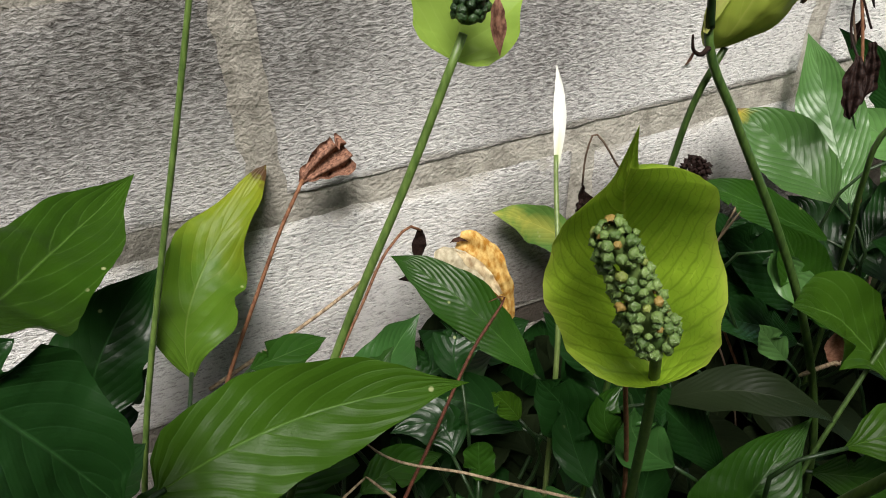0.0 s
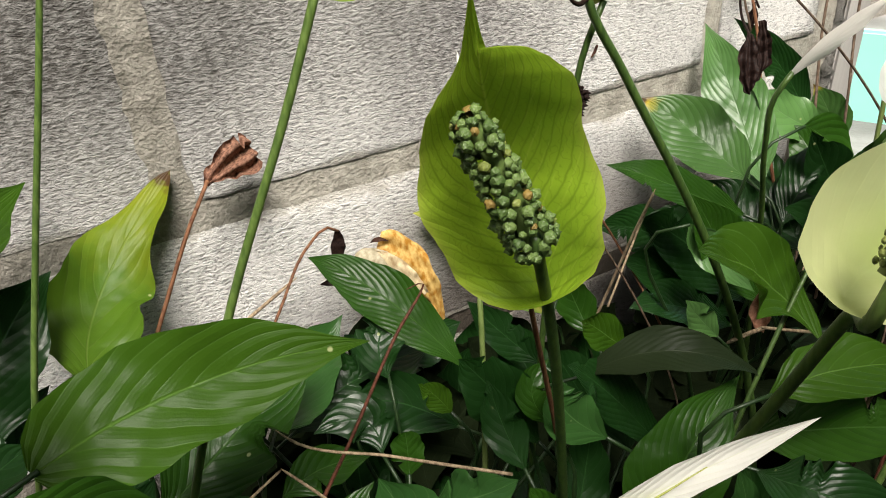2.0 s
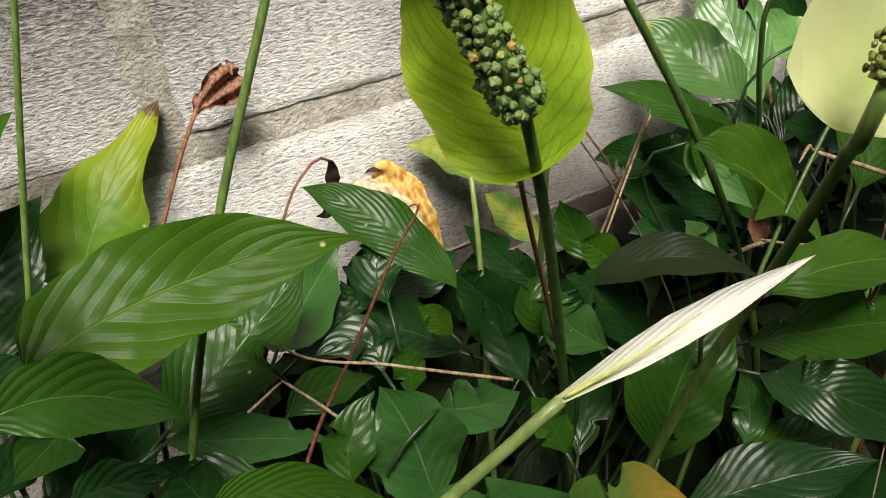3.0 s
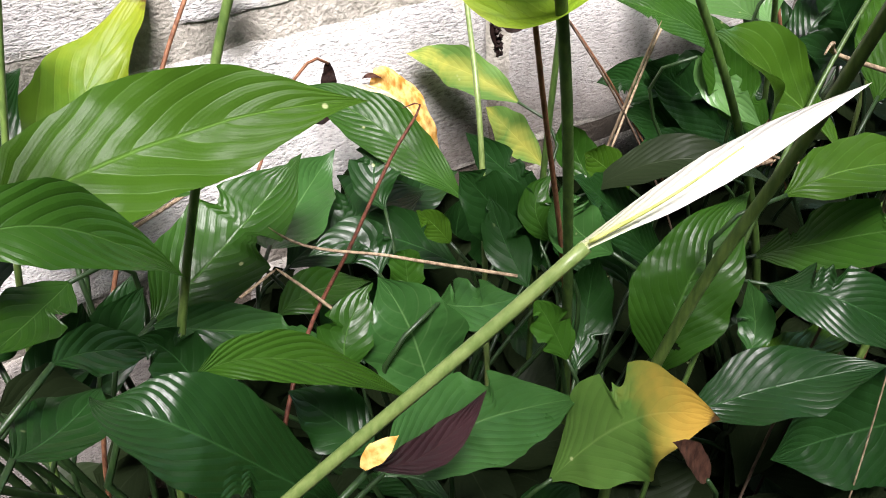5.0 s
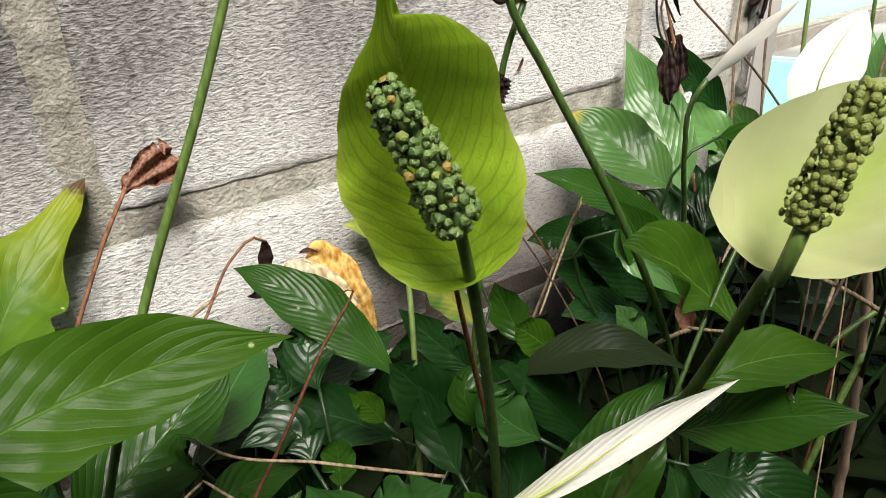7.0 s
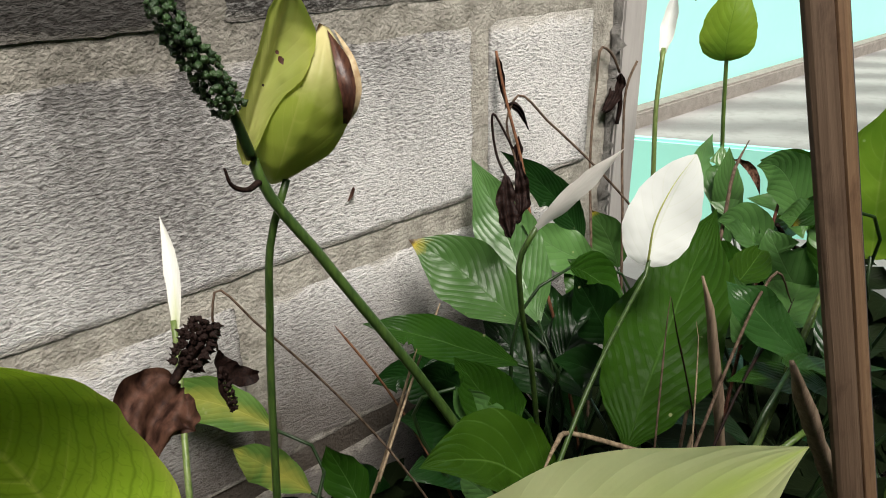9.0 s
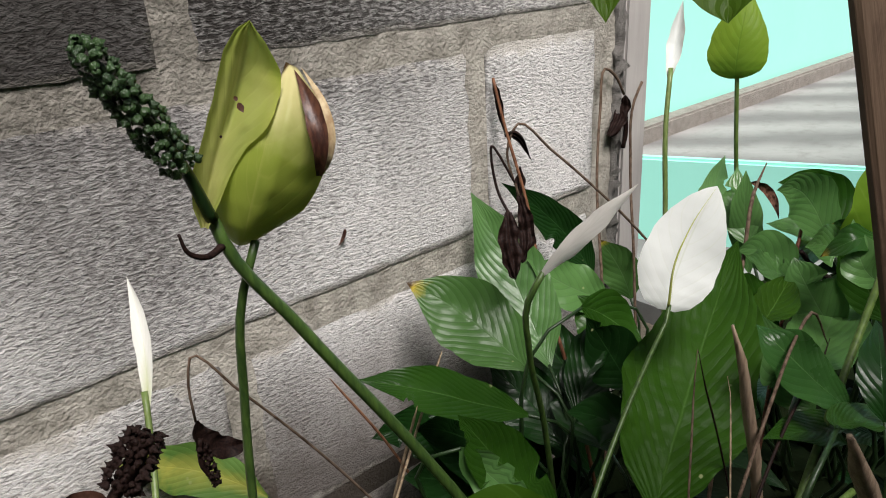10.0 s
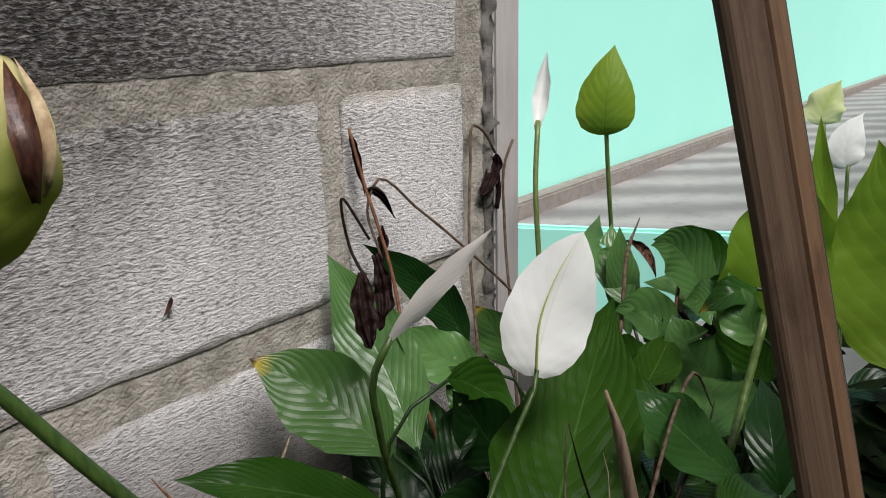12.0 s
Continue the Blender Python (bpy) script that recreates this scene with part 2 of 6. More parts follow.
def stem_material(name, a, b, rough=0.42, scale=(90, 90, 18)):
    k = Nodes(name, rough, 0.45 if rough < 0.5 else 0.12)
    pos = k.coords("Object")
    streak = k.noise(k.mapped(pos, scale), 4.0, 4)
    fine = k.noise(pos, 700, 3)
    col = k.mix(k.ramp(streak, (0.35, 0.0), (0.65, 1.0)), a, b)
    return k.done(col, k.bump(k.math('ADD', streak, k.math('MULTIPLY', fine, 0.3)), 0.35, 0.0008))


MAT["stem"] = stem_material("green flower stem", (0.055, 0.10, 0.02), (0.115, 0.18, 0.04))
MAT["stem_deep"] = stem_material("deep green flower stem", (0.026, 0.055, 0.012), (0.06, 0.11, 0.022))
MAT["stem_pale"] = stem_material("pale green flower stem", (0.095, 0.145, 0.035), (0.16, 0.21, 0.065))
MAT["rolled"] = stem_material("yellow green rolled edge", (0.34, 0.38, 0.08), (0.50, 0.53, 0.17))
MAT["stem_dark"] = stem_material("dark green petiole", (0.008, 0.022, 0.006), (0.018, 0.042, 0.01))
MAT["stem_red"] = stem_material("drying red brown stem", (0.085, 0.036, 0.02), (0.20, 0.095, 0.05), 0.55)
MAT["stem_maroon"] = stem_material("dark red brown stem", (0.045, 0.015, 0.010), (0.11, 0.04, 0.024), 0.5)
MAT["straw"] = stem_material("dry straw", (0.13, 0.092, 0.058), (0.34, 0.26, 0.17), 0.7)
MAT["dry_stalk"] = stem_material("dry grey brown stalk", (0.055, 0.036, 0.024), (0.15, 0.105, 0.075), 0.75)
MAT["dead"] = stem_material("withered black brown flower", (0.005, 0.003, 0.003), (0.026, 0.013, 0.010), 0.6, (160, 160, 160))
MAT["brown"] = stem_material("dried brown spathe", (0.06, 0.026, 0.017), (0.26, 0.135, 0.09), 0.6, (120, 120, 60))
MAT["brown_dark"] = stem_material("dark dry brown spathe", (0.022, 0.010, 0.007), (0.095, 0.045, 0.030), 0.6, (60, 60, 30))
MAT["brown_silk"] = stem_material("browned spathe lining", (0.035, 0.012, 0.008), (0.11, 0.045, 0.025), 0.45, (120, 120, 30))
MAT["cream_rim"] = stem_material("cream browned spathe rim", (0.32, 0.22, 0.12), (0.58, 0.48, 0.30), 0.5, (60, 60, 30))
MAT["amber"] = stem_material("withered amber spathe", (0.34, 0.15, 0.02), (0.58, 0.40, 0.14), 0.5, (60, 60, 30))
MAT["cream"] = stem_material("withered cream spathe", (0.26, 0.22, 0.14), (0.44, 0.39, 0.28), 0.5, (60, 60, 60))
MAT["bract"] = stem_material("dry pinkish bract", (0.20, 0.09, 0.055), (0.34, 0.18, 0.12), 0.6, (90, 90, 90))


def berry_material(name, a, b, rough):
    k = Nodes(name, rough, 0.5)
    info = k.t.nodes.new("ShaderNodeObjectInfo")
    pos = k.coords("Object")
    n = k.noise(pos, 2.2, 3)
    col = k.mix(k.math('ADD', k.math('MULTIPLY', info.outputs["Random"], 0.6), k.math('MULTIPLY', n, 0.5), clamp=True), a, b)
    return k.done(col, k.bump(n, 0.3, 0.2))


MAT["berry"] = berry_material("dark green berry", (0.030, 0.072, 0.014), (0.16, 0.235, 0.065), 0.36)
MAT["berry_dark"] = berry_material("blackish green berry", (0.008, 0.022, 0.008), (0.032, 0.07, 0.018), 0.35)
MAT["berry_pale"] = berry_material("yellow green bud", (0.11, 0.14, 0.022), (0.25, 0.29, 0.07), 0.45)
MAT["berry_amber"] = berry_material("yellow brown berry", (0.17, 0.12, 0.03), (0.30, 0.20, 0.05), 0.45)


def wall_material():
    """Rough aerated block: fine horizontal relief, rain stains and black algae."""
    k = Nodes("rough pale concrete block", 0.9, 0.2)
    pos = k.coords("Object")
    geo = k.t.nodes.new("ShaderNodeNewGeometry").outputs["Position"]
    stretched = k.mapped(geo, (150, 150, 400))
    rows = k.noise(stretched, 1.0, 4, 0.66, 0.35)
    pits = k.noise(k.mapped(geo, (520, 520, 800)), 1.0, 3)
    broad = k.noise(geo, 5.0, 5)
    mid = k.noise(geo, 26.0, 4)
    base = k.mix(broad, (0.80, 0.78, 0.755), (0.93, 0.91, 0.885))
    # Shade in the relief's grooves is put into the colour.
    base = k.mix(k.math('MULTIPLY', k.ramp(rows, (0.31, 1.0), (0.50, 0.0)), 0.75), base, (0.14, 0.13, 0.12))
    base = k.mix(k.math('MULTIPLY', k.ramp(mid, (0.4, 0.0), (0.75, 1.0)), 0.25), base, (0.66, 0.65, 0.63))
    sep = k.t.nodes.new("ShaderNodeSeparateXYZ")
    k.link(geo, sep.inputs[0])
    runs = k.noise(k.mapped(geo, (9, 9, 1.6)), 1.0, 5, 0.6, 0.4)
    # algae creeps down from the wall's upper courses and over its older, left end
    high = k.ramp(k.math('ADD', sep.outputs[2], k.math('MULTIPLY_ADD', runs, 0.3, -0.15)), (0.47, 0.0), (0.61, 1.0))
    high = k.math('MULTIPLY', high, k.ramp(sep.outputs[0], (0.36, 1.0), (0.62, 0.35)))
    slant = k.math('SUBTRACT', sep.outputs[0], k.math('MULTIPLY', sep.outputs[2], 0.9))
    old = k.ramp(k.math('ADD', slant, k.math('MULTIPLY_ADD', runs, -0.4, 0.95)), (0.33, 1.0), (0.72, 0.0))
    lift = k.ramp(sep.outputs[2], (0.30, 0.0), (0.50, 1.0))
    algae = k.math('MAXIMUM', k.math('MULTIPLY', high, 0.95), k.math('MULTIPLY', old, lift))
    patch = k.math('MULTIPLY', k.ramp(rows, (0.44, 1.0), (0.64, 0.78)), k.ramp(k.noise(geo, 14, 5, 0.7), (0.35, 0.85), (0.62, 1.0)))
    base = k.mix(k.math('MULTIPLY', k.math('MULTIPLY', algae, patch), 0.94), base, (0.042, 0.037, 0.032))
    # greyer zone from x 0.13 to 0.6, strongest near x 0.25 and higher up
    span = k.math('MULTIPLY', k.ramp(sep.outputs[0], (0.13, 0.0), (0.23, 1.0)), k.ramp(sep.outputs[0], (0.29, 1.0), (0.38, 0.25), (0.592, 0.3), (0.604, 0.0)))
    span = k.math('MULTIPLY', span, k.ramp(sep.outputs[2], (0.35, 0.55), (0.46, 1.0)))
    grey_zone = k.math('MULTIPLY', span, k.ramp(k.math('ADD', k.math('MULTIPLY', runs, 0.6), k.math('MULTIPLY', k.noise(geo, 11, 5, 0.65), 0.5)), (0.34, 0.42), (0.62, 0.92)))
    base = k.mix(k.math('MULTIPLY', grey_zone, k.ramp(rows, (0.40, 1.0), (0.60, 0.52))), base, (0.12, 0.111, 0.107))
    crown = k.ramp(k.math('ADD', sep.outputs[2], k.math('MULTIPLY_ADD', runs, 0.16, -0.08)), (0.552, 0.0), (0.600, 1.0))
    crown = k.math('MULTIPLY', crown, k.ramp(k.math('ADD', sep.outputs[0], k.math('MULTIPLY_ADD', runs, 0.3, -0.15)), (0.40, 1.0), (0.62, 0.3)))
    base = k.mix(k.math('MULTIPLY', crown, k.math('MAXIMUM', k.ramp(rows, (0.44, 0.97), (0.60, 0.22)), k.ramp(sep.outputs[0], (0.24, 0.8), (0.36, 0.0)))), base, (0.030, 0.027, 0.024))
    near_bed = k.ramp(sep.outputs[0], (0.03, 0.0), (0.2, 1.0))
    # Brown soil splash, deepened to paint in the shade behind the leaves.
    soil = k.ramp(k.math('SUBTRACT', k.math('MULTIPLY_ADD', broad, 0.2, sep.outputs[2]), k.math('MULTIPLY', near_bed, 0.085)), (0.24, 1.0), (0.37, 0.0))
    base = k.mix(k.math('MULTIPLY', soil, 0.8), base, (0.09, 0.07, 0.055))
    lsep = k.t.nodes.new("ShaderNodeSeparateXYZ")
    k.link(pos, lsep.inputs[0])
    span_of = k.t.nodes.new("ShaderNodeAttribute")
    span_of.attribute_type, span_of.attribute_name = 'OBJECT', "span"
    rough_edge = k.math('MULTIPLY_ADD', k.noise(geo, 17, 5, 0.6), 0.09, -0.045)
    edge = k.math('ADD', lsep.outputs[2], rough_edge)
    left_end = k.math('SUBTRACT', 0.160, k.math('MULTIPLY', lsep.outputs[0], 2.2))
    right_end = k.math('SUBTRACT', 0.157, k.math('MULTIPLY', k.math('SUBTRACT', span_of.outputs["Fac"], lsep.outputs[0]), 1.8))
    ends = k.math('ADD', k.math('MAXIMUM', left_end, right_end), k.math('MULTIPLY_ADD', k.noise(geo, 23, 5, 0.65), 0.08, -0.04))
    foot = k.math('SUBTRACT', 0.176, k.math('ADD', k.math('MULTIPLY', lsep.outputs[2], 2.4), k.math('MULTIPLY', rough_edge, -0.8)))
    cover = k.math('MAXIMUM', edge, k.math('MAXIMUM', ends, foot))
    cover = k.math('ADD', cover, k.math('MULTIPLY_ADD', rows, 0.03, -0.015))
    smear = k.math('MULTIPLY', k.ramp(cover, (0.164, 0.0), (0.173, 1.0)), 0.84)
    cement = k.mix(k.ramp(k.noise(geo, 40, 5, 0.7), (0.35, 0.0), (0.7, 1.0)), (0.50, 0.47, 0.415), (0.27, 0.245, 0.20))
    base = k.mix(k.math('MULTIPLY', smear, k.math('SUBTRACT', 1.0, k.math('MULTIPLY', k.math('MAXIMUM', algae, crown), 0.8))), base, cement)
    rim = k.math('MINIMUM', k.math('MINIMUM', lsep.outputs[0], k.math('SUBTRACT', span_of.outputs["Fac"], lsep.outputs[0])), lsep.outputs[2])
    rim = k.math('ADD', rim, k.math('MULTIPLY_ADD', k.noise(geo, 120, 4), 0.008, -0.004))
    crack = k.math('MULTIPLY', k.ramp(rim, (0.0015, 1.0), (0.0042, 0.0)), k.ramp(k.noise(geo, 9, 4), (0.42, 0.0), (0.56, 0.8)))
    base = k.mix(crack, base, (0.075, 0.068, 0.058))
    rows = k.math('MULTIPLY', rows, k.math('SUBTRACT', 1.0, k.math('MULTIPLY', smear, 0.75)))
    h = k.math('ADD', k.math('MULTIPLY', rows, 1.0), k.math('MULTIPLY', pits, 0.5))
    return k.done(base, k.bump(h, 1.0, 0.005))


def mortar_material():
    k = Nodes("grey cement mortar", 0.92, 0.2)
    geo = k.t.nodes.new("ShaderNodeNewGeometry").outputs["Position"]
    a = k.noise(geo, 18, 5)
    b = k.noise(geo, 260, 4, 0.65)
    col = k.mix(a, (0.36, 0.335, 0.285), (0.54, 0.51, 0.45))
    col = k.mix(k.math('MULTIPLY', k.ramp(k.noise(geo, 38, 5, 0.7), (0.42, 0.0), (0.68, 1.0)), 0.75), col, (0.13, 0.12, 0.095))
    sep = k.t.nodes.new("ShaderNodeSeparateXYZ")
    k.link(geo, sep.inputs[0])
    runs = k.noise(k.mapped(geo, (9, 9, 1.6)), 1.0, 5, 0.6, 0.4)
    high = k.ramp(k.math('ADD', sep.outputs[2], k.math('MULTIPLY_ADD', runs, 0.3, -0.15)), (0.49, 0.0), (0.60, 1.0))
    high = k.math('MULTIPLY', high, k.ramp(sep.outputs[0], (0.28, 1.0), (0.46, 0.35)))
    slant = k.math('SUBTRACT', sep.outputs[0], k.math('MULTIPLY', sep.outputs[2], 0.9))
    old = k.ramp(k.math('ADD', slant, k.math('MULTIPLY_ADD', runs, -0.4, 0.95)), (0.30, 1.0), (0.56, 0.0))
    algae = k.math('MULTIPLY', k.math('MAXIMUM', high, k.math('MULTIPLY', old, 0.75)), k.ramp(k.noise(geo, 60, 5, 0.7), (0.35, 0.45), (0.62, 1.0)))
    col = k.mix(k.math('MULTIPLY', algae, 0.85), col, (0.060, 0.053, 0.045))
    near_bed = k.ramp(sep.outputs[0], (0.03, 0.0), (0.2, 1.0))
    # Soil splash on the joints, with leaf shade painted into the same dark tone.
    soil = k.ramp(k.math('SUBTRACT', k.math('MULTIPLY_ADD', a, 0.2, sep.outputs[2]), k.math('MULTIPLY', near_bed, 0.085)), (0.24, 1.0), (0.37, 0.0))
    col = k.mix(k.math('MULTIPLY', soil, 0.92), col, (0.055, 0.042, 0.032))
    return k.done(col, k.bump(k.math('ADD', a, k.math('MULTIPLY', b, 0.7)), 0.9, 0.005))


def pillar_material():
    k = Nodes("board-marked grey concrete", 0.9, 0.2)
    geo = k.t.nodes.new("ShaderNodeNewGeometry").outputs["Position"]
    grain = k.noise(k.mapped(geo, (170, 170, 9)), 1.0, 5, 0.6)
    broad = k.noise(geo, 12, 4)
    col = k.mix(broad, (0.36, 0.34, 0.325), (0.54, 0.515, 0.49))
    col = k.mix(k.math('MULTIPLY', grain, 0.5), col, (0.24, 0.22, 0.21))
    return k.done(col, k.bump(grain, 0.5, 0.003))


def plain_material(name, a, b, scale, rough=0.85, relief=0.5, depth=0.004):
    k = Nodes(name, rough, 0.3)
    geo = k.t.nodes.new("ShaderNodeNewGeometry").outputs["Position"]
    n1 = k.noise(geo, scale, 5)
    n2 = k.noise(geo, scale * 9, 4, 0.6)
    col = k.mix(k.math('ADD', k.math('MULTIPLY', n1, 0.7), k.math('MULTIPLY', n2, 0.3)), a, b)
    return k.done(col, k.bump(k.math('ADD', n1, n2), relief, depth))


def wood_material(name, a, b, dark, strip=False):
    k = Nodes(name, 0.62, 0.35)
    if strip:
        uv = k.t.nodes.new("ShaderNodeUVMap")
        uv.uv_map = "blade"
        grain = k.noise(k.mapped(uv.outputs[0], (420, 9, 1)), 1.0, 5, 0.55, 0.4)
        broad = k.noise(k.mapped(uv.outputs[0], (70, 26, 1)), 1.0, 6, 0.7, 0.6)
    else:
        pos = k.coords("Object")
        grain = k.noise(k.mapped(pos, (420, 420, 16)), 1.0, 5, 0.6, 0.3)
        broad = k.noise(k.mapped(pos, (90, 90, 22)), 1.0, 4)
    col = k.mix(k.ramp(grain, (0.2, 0.0), (0.8, 1.0)), a, b)
    col = k.mix(k.math('MULTIPLY', k.ramp(broad, (0.52, 0.0), (0.74, 1.0)), 0.75), col, dark)
    return k.done(col, k.bump(grain, 0.6, 0.0015))


MAT["block"] = wall_material()
MAT["mortar"] = mortar_material()
MAT["crumb"] = plain_material("crumbling dark cement", (0.13, 0.12, 0.11), (0.44, 0.42, 0.39), 90.0, 0.95, 1.0, 0.006)
MAT["pillar"] = pillar_material()
MAT["mint"] = plain_material("mint green painted plaster", (0.33, 0.77, 0.65), (0.39, 0.84, 0.72), 3.0, 0.7, 0.12, 0.004)
MAT["kerb"] = plain_material("weathered concrete kerb", (0.12, 0.105, 0.09), (0.44, 0.40, 0.36), 30.0, 0.9, 0.8, 0.01)


def paving_material():
    """Concrete floor with broad, uneven trowel bands and a fine broom grain."""
    k = Nodes("brushed grey concrete floor", 0.85, 0.3)
    geo = k.t.nodes.new("ShaderNodeNewGeometry").outputs["Position"]
    turn = k.t.nodes.new("ShaderNodeMapping")
    turn.inputs["Rotation"].default_value = (0, 0, radians(-40))
    k.link(geo, turn.inputs["Vector"])
    sep = k.t.nodes.new("ShaderNodeSeparateXYZ")
    k.link(turn.outputs[0], sep.inputs[0])
    wob = k.noise(geo, 2.2, 3)
    band = k.math('PINGPONG', k.math('ADD', k.math('MULTIPLY', sep.outputs[0], 3.3), k.math('MULTIPLY', wob, 0.9)), 0.5)
    streak = k.noise(k.mapped(turn.outputs[0], (60, 5, 5)), 1.0, 4, 0.6)
    grit = k.noise(geo, 120, 4, 0.65)
    col = k.mix(k.ramp(band, (0.1, 0.0), (0.42, 1.0)), (0.15, 0.143, 0.14), (0.31, 0.30, 0.29))
    col = k.mix(k.math('MULTIPLY', streak, 0.5), col, (0.20, 0.19, 0.185))
    col = k.mix(k.math('MULTIPLY', k.ramp(k.noise(geo, 14, 5, 0.7), (0.5, 0.0), (0.72, 1.0)), 0.45), col, (0.12, 0.11, 0.10))
    return k.done(col, k.bump(k.math('ADD', streak, k.math('MULTIPLY', grit, 0.6)), 0.5, 0.004))


MAT["paving"] = paving_material()
MAT["earth"] = plain_material("bare dark earth", (0.05, 0.04, 0.03), (0.12, 0.10, 0.075), 6.0, 0.95, 0.8, 0.01)
MAT["plaster"] = plain_material("weathered plaster", (0.10, 0.105, 0.09), (0.20, 0.20, 0.17), 4.0, 0.9, 0.5, 0.006)
MAT["soil"] = plain_material("dark moist soil", (0.018, 0.012, 0.008), (0.06, 0.042, 0.03), 30.0, 0.95, 1.0, 0.01)
MAT["stake"] = wood_material("weathered brown bamboo", (0.075, 0.045, 0.027), (0.17, 0.112, 0.072), (0.034, 0.016, 0.010), True)
MAT["stake_warm"] = wood_material("orange brown bamboo", (0.11, 0.062, 0.034), (0.24, 0.145, 0.08), (0.055, 0.024, 0.013), True)
MAT["stake_edge"] = wood_material("blackened bamboo edge", (0.03, 0.028, 0.03), (0.09, 0.085, 0.09), (0.015, 0.014, 0.015), True)
MAT["stick"] = wood_material("dry cut stick", (0.15, 0.10, 0.066), (0.36, 0.27, 0.19), (0.06, 0.035, 0.024))


# ---- makers ----
def mesh_object(name, verts, faces, mat, parent=None, label="", uvs=None, smooth=True, ribs=None):
    me = bpy.data.meshes.new(name)
    me.from_pydata([tuple(v) for v in verts], [], faces)
    if smooth:
        me.polygons.foreach_set("use_smooth", [True] * len(me.polygons))
    if uvs is not None:
        layer = me.uv_layers.new(name="blade")
        for loop in me.loops:
            layer.data[loop.index].uv = uvs[loop.vertex_index]
    if ribs is not None:
        layer = me.uv_layers.new(name="ribs")
        for loop in me.loops:
            layer.data[loop.index].uv = ribs[loop.vertex_index]
    me.materials.append(MAT[mat])
    ob = new(name, me)
    if parent is not None:
        ob.parent = parent
        ob.matrix_parent_inverse = parent.matrix_world.inverted()
    if label:
        tagged(ob, label)
    return ob


def box_object(name, lo, hi, mat, parent=None, label="", bevel=0.002):
    bm = bmesh.new()
    bmesh.ops.create_cube(bm, size=1.0)
    lo, hi = Vector(lo), Vector(hi)
    for v in bm.verts:
        v.co = Vector([lo[i] + (v.co[i] + 0.5) * (hi[i] - lo[i]) for i in range(3)])
    if bevel:
        bmesh.ops.bevel(bm, geom=bm.edges[:], offset=bevel, segments=2, affect='EDGES')
    me = bpy.data.meshes.new(name)
    bm.to_mesh(me)
    bm.free()
    me.materials.append(MAT[mat])
    ob = new(name, me)
    if parent is not None:
        ob.parent = parent
    if label:
        tagged(ob, label)
    return ob


PROFILE = {
    "leaf": ((0, .03), (.06, .22), (.15, .56), (.27, .86), (.42, 1.0), (.56, .97), (.70, .78), (.81, .52), (.90, .25), (.96, .09), (1, .0)),
    "ovate": ((0, .12), (.03, .5), (.1, .82), (.22, .98), (.35, 1.0), (.52, .93), (.68, .72), (.80, .46), (.88, .22), (.94, .09), (1, .0)),
    "spathe": ((0, .10), (.015, .40), (.06, .68), (.16, .90), (.32, 1.0), (.5, .98), (.64, .86), (.74, .66), (.80, .46), (.84, .30), (.88, .19), (.94, .10), (1, .0)),
    "spathe_right": ((0, .10), (.015, .40), (.06, .68), (.16, .90), (.32, 1.0), (.5, 1.0), (.64, .95), (.74, .82), (.80, .66), (.835, .48), (.853, .26), (.862, .06), (.9, .03), (1, .0)),
    "egg": ((0, .20), (.05, .56), (.15, .82), (.3, .97), (.45, 1.0), (.6, .94), (.75, .76), (.88, .47), (.96, .2), (1, .0)),
    "fan": ((0, .12), (.15, .3), (.4, .62), (.7, .95), (.85, 1.0), (.95, .9), (1, .7)),
    "bulb": ((0, .2), (.06, .5), (.18, .85), (.35, 1.0), (.55, .97), (.75, .78), (.9, .45), (1, .12)),
    "flap": ((0, .12), (.1, .40), (.21, .55), (.45, .49), (.635, .42), (.85, .42), (.95, .25), (1, .0)),
    "flap_right": ((0, .05), (.21, .22), (.45, .50), (.56, .80), (.65, .97), (.72, 1.0), (.82, .85), (.93, .42), (1, .0)),
    "pouch": ((0, .14), (.06, .34), (.14, .50), (.25, .50), (.38, .38), (.5, .26), (.75, .04), (.9, .02), (1, .0)),
    "pouch_right": ((0, .14), (.06, .36), (.14, .55), (.25, .78), (.38, .95), (.5, 1.0), (.65, .96), (.76, .82), (.88, .58), (.96, .32), (1, .0)),
    "heart": ((0, .22), (.03, .50), (.10, .80), (.22, .98), (.34, 1.0), (.48, .95), (.62, .80), (.76, .55), (.87, .30), (.94, .13), (1, .0)),
    "tail": ((0, .05), (.1, .32), (.25, .80), (.42, 1.0), (.55, .92), (.68, .68), (.8, .52), (.9, .33), (.97, .13), (1, 0)),
    "slim": ((0, .25), (.1, .45), (.3, .85), (.5, 1.0), (.68, .85), (.82, .5), (.93, .2), (1, .0)),
    "torn": ((0, .1), (.1, .5), (.3, .95), (.5, 1.0), (.7, .92), (.85, .8), (.95, .55), (1, .35)),
}
leaf_count = 0


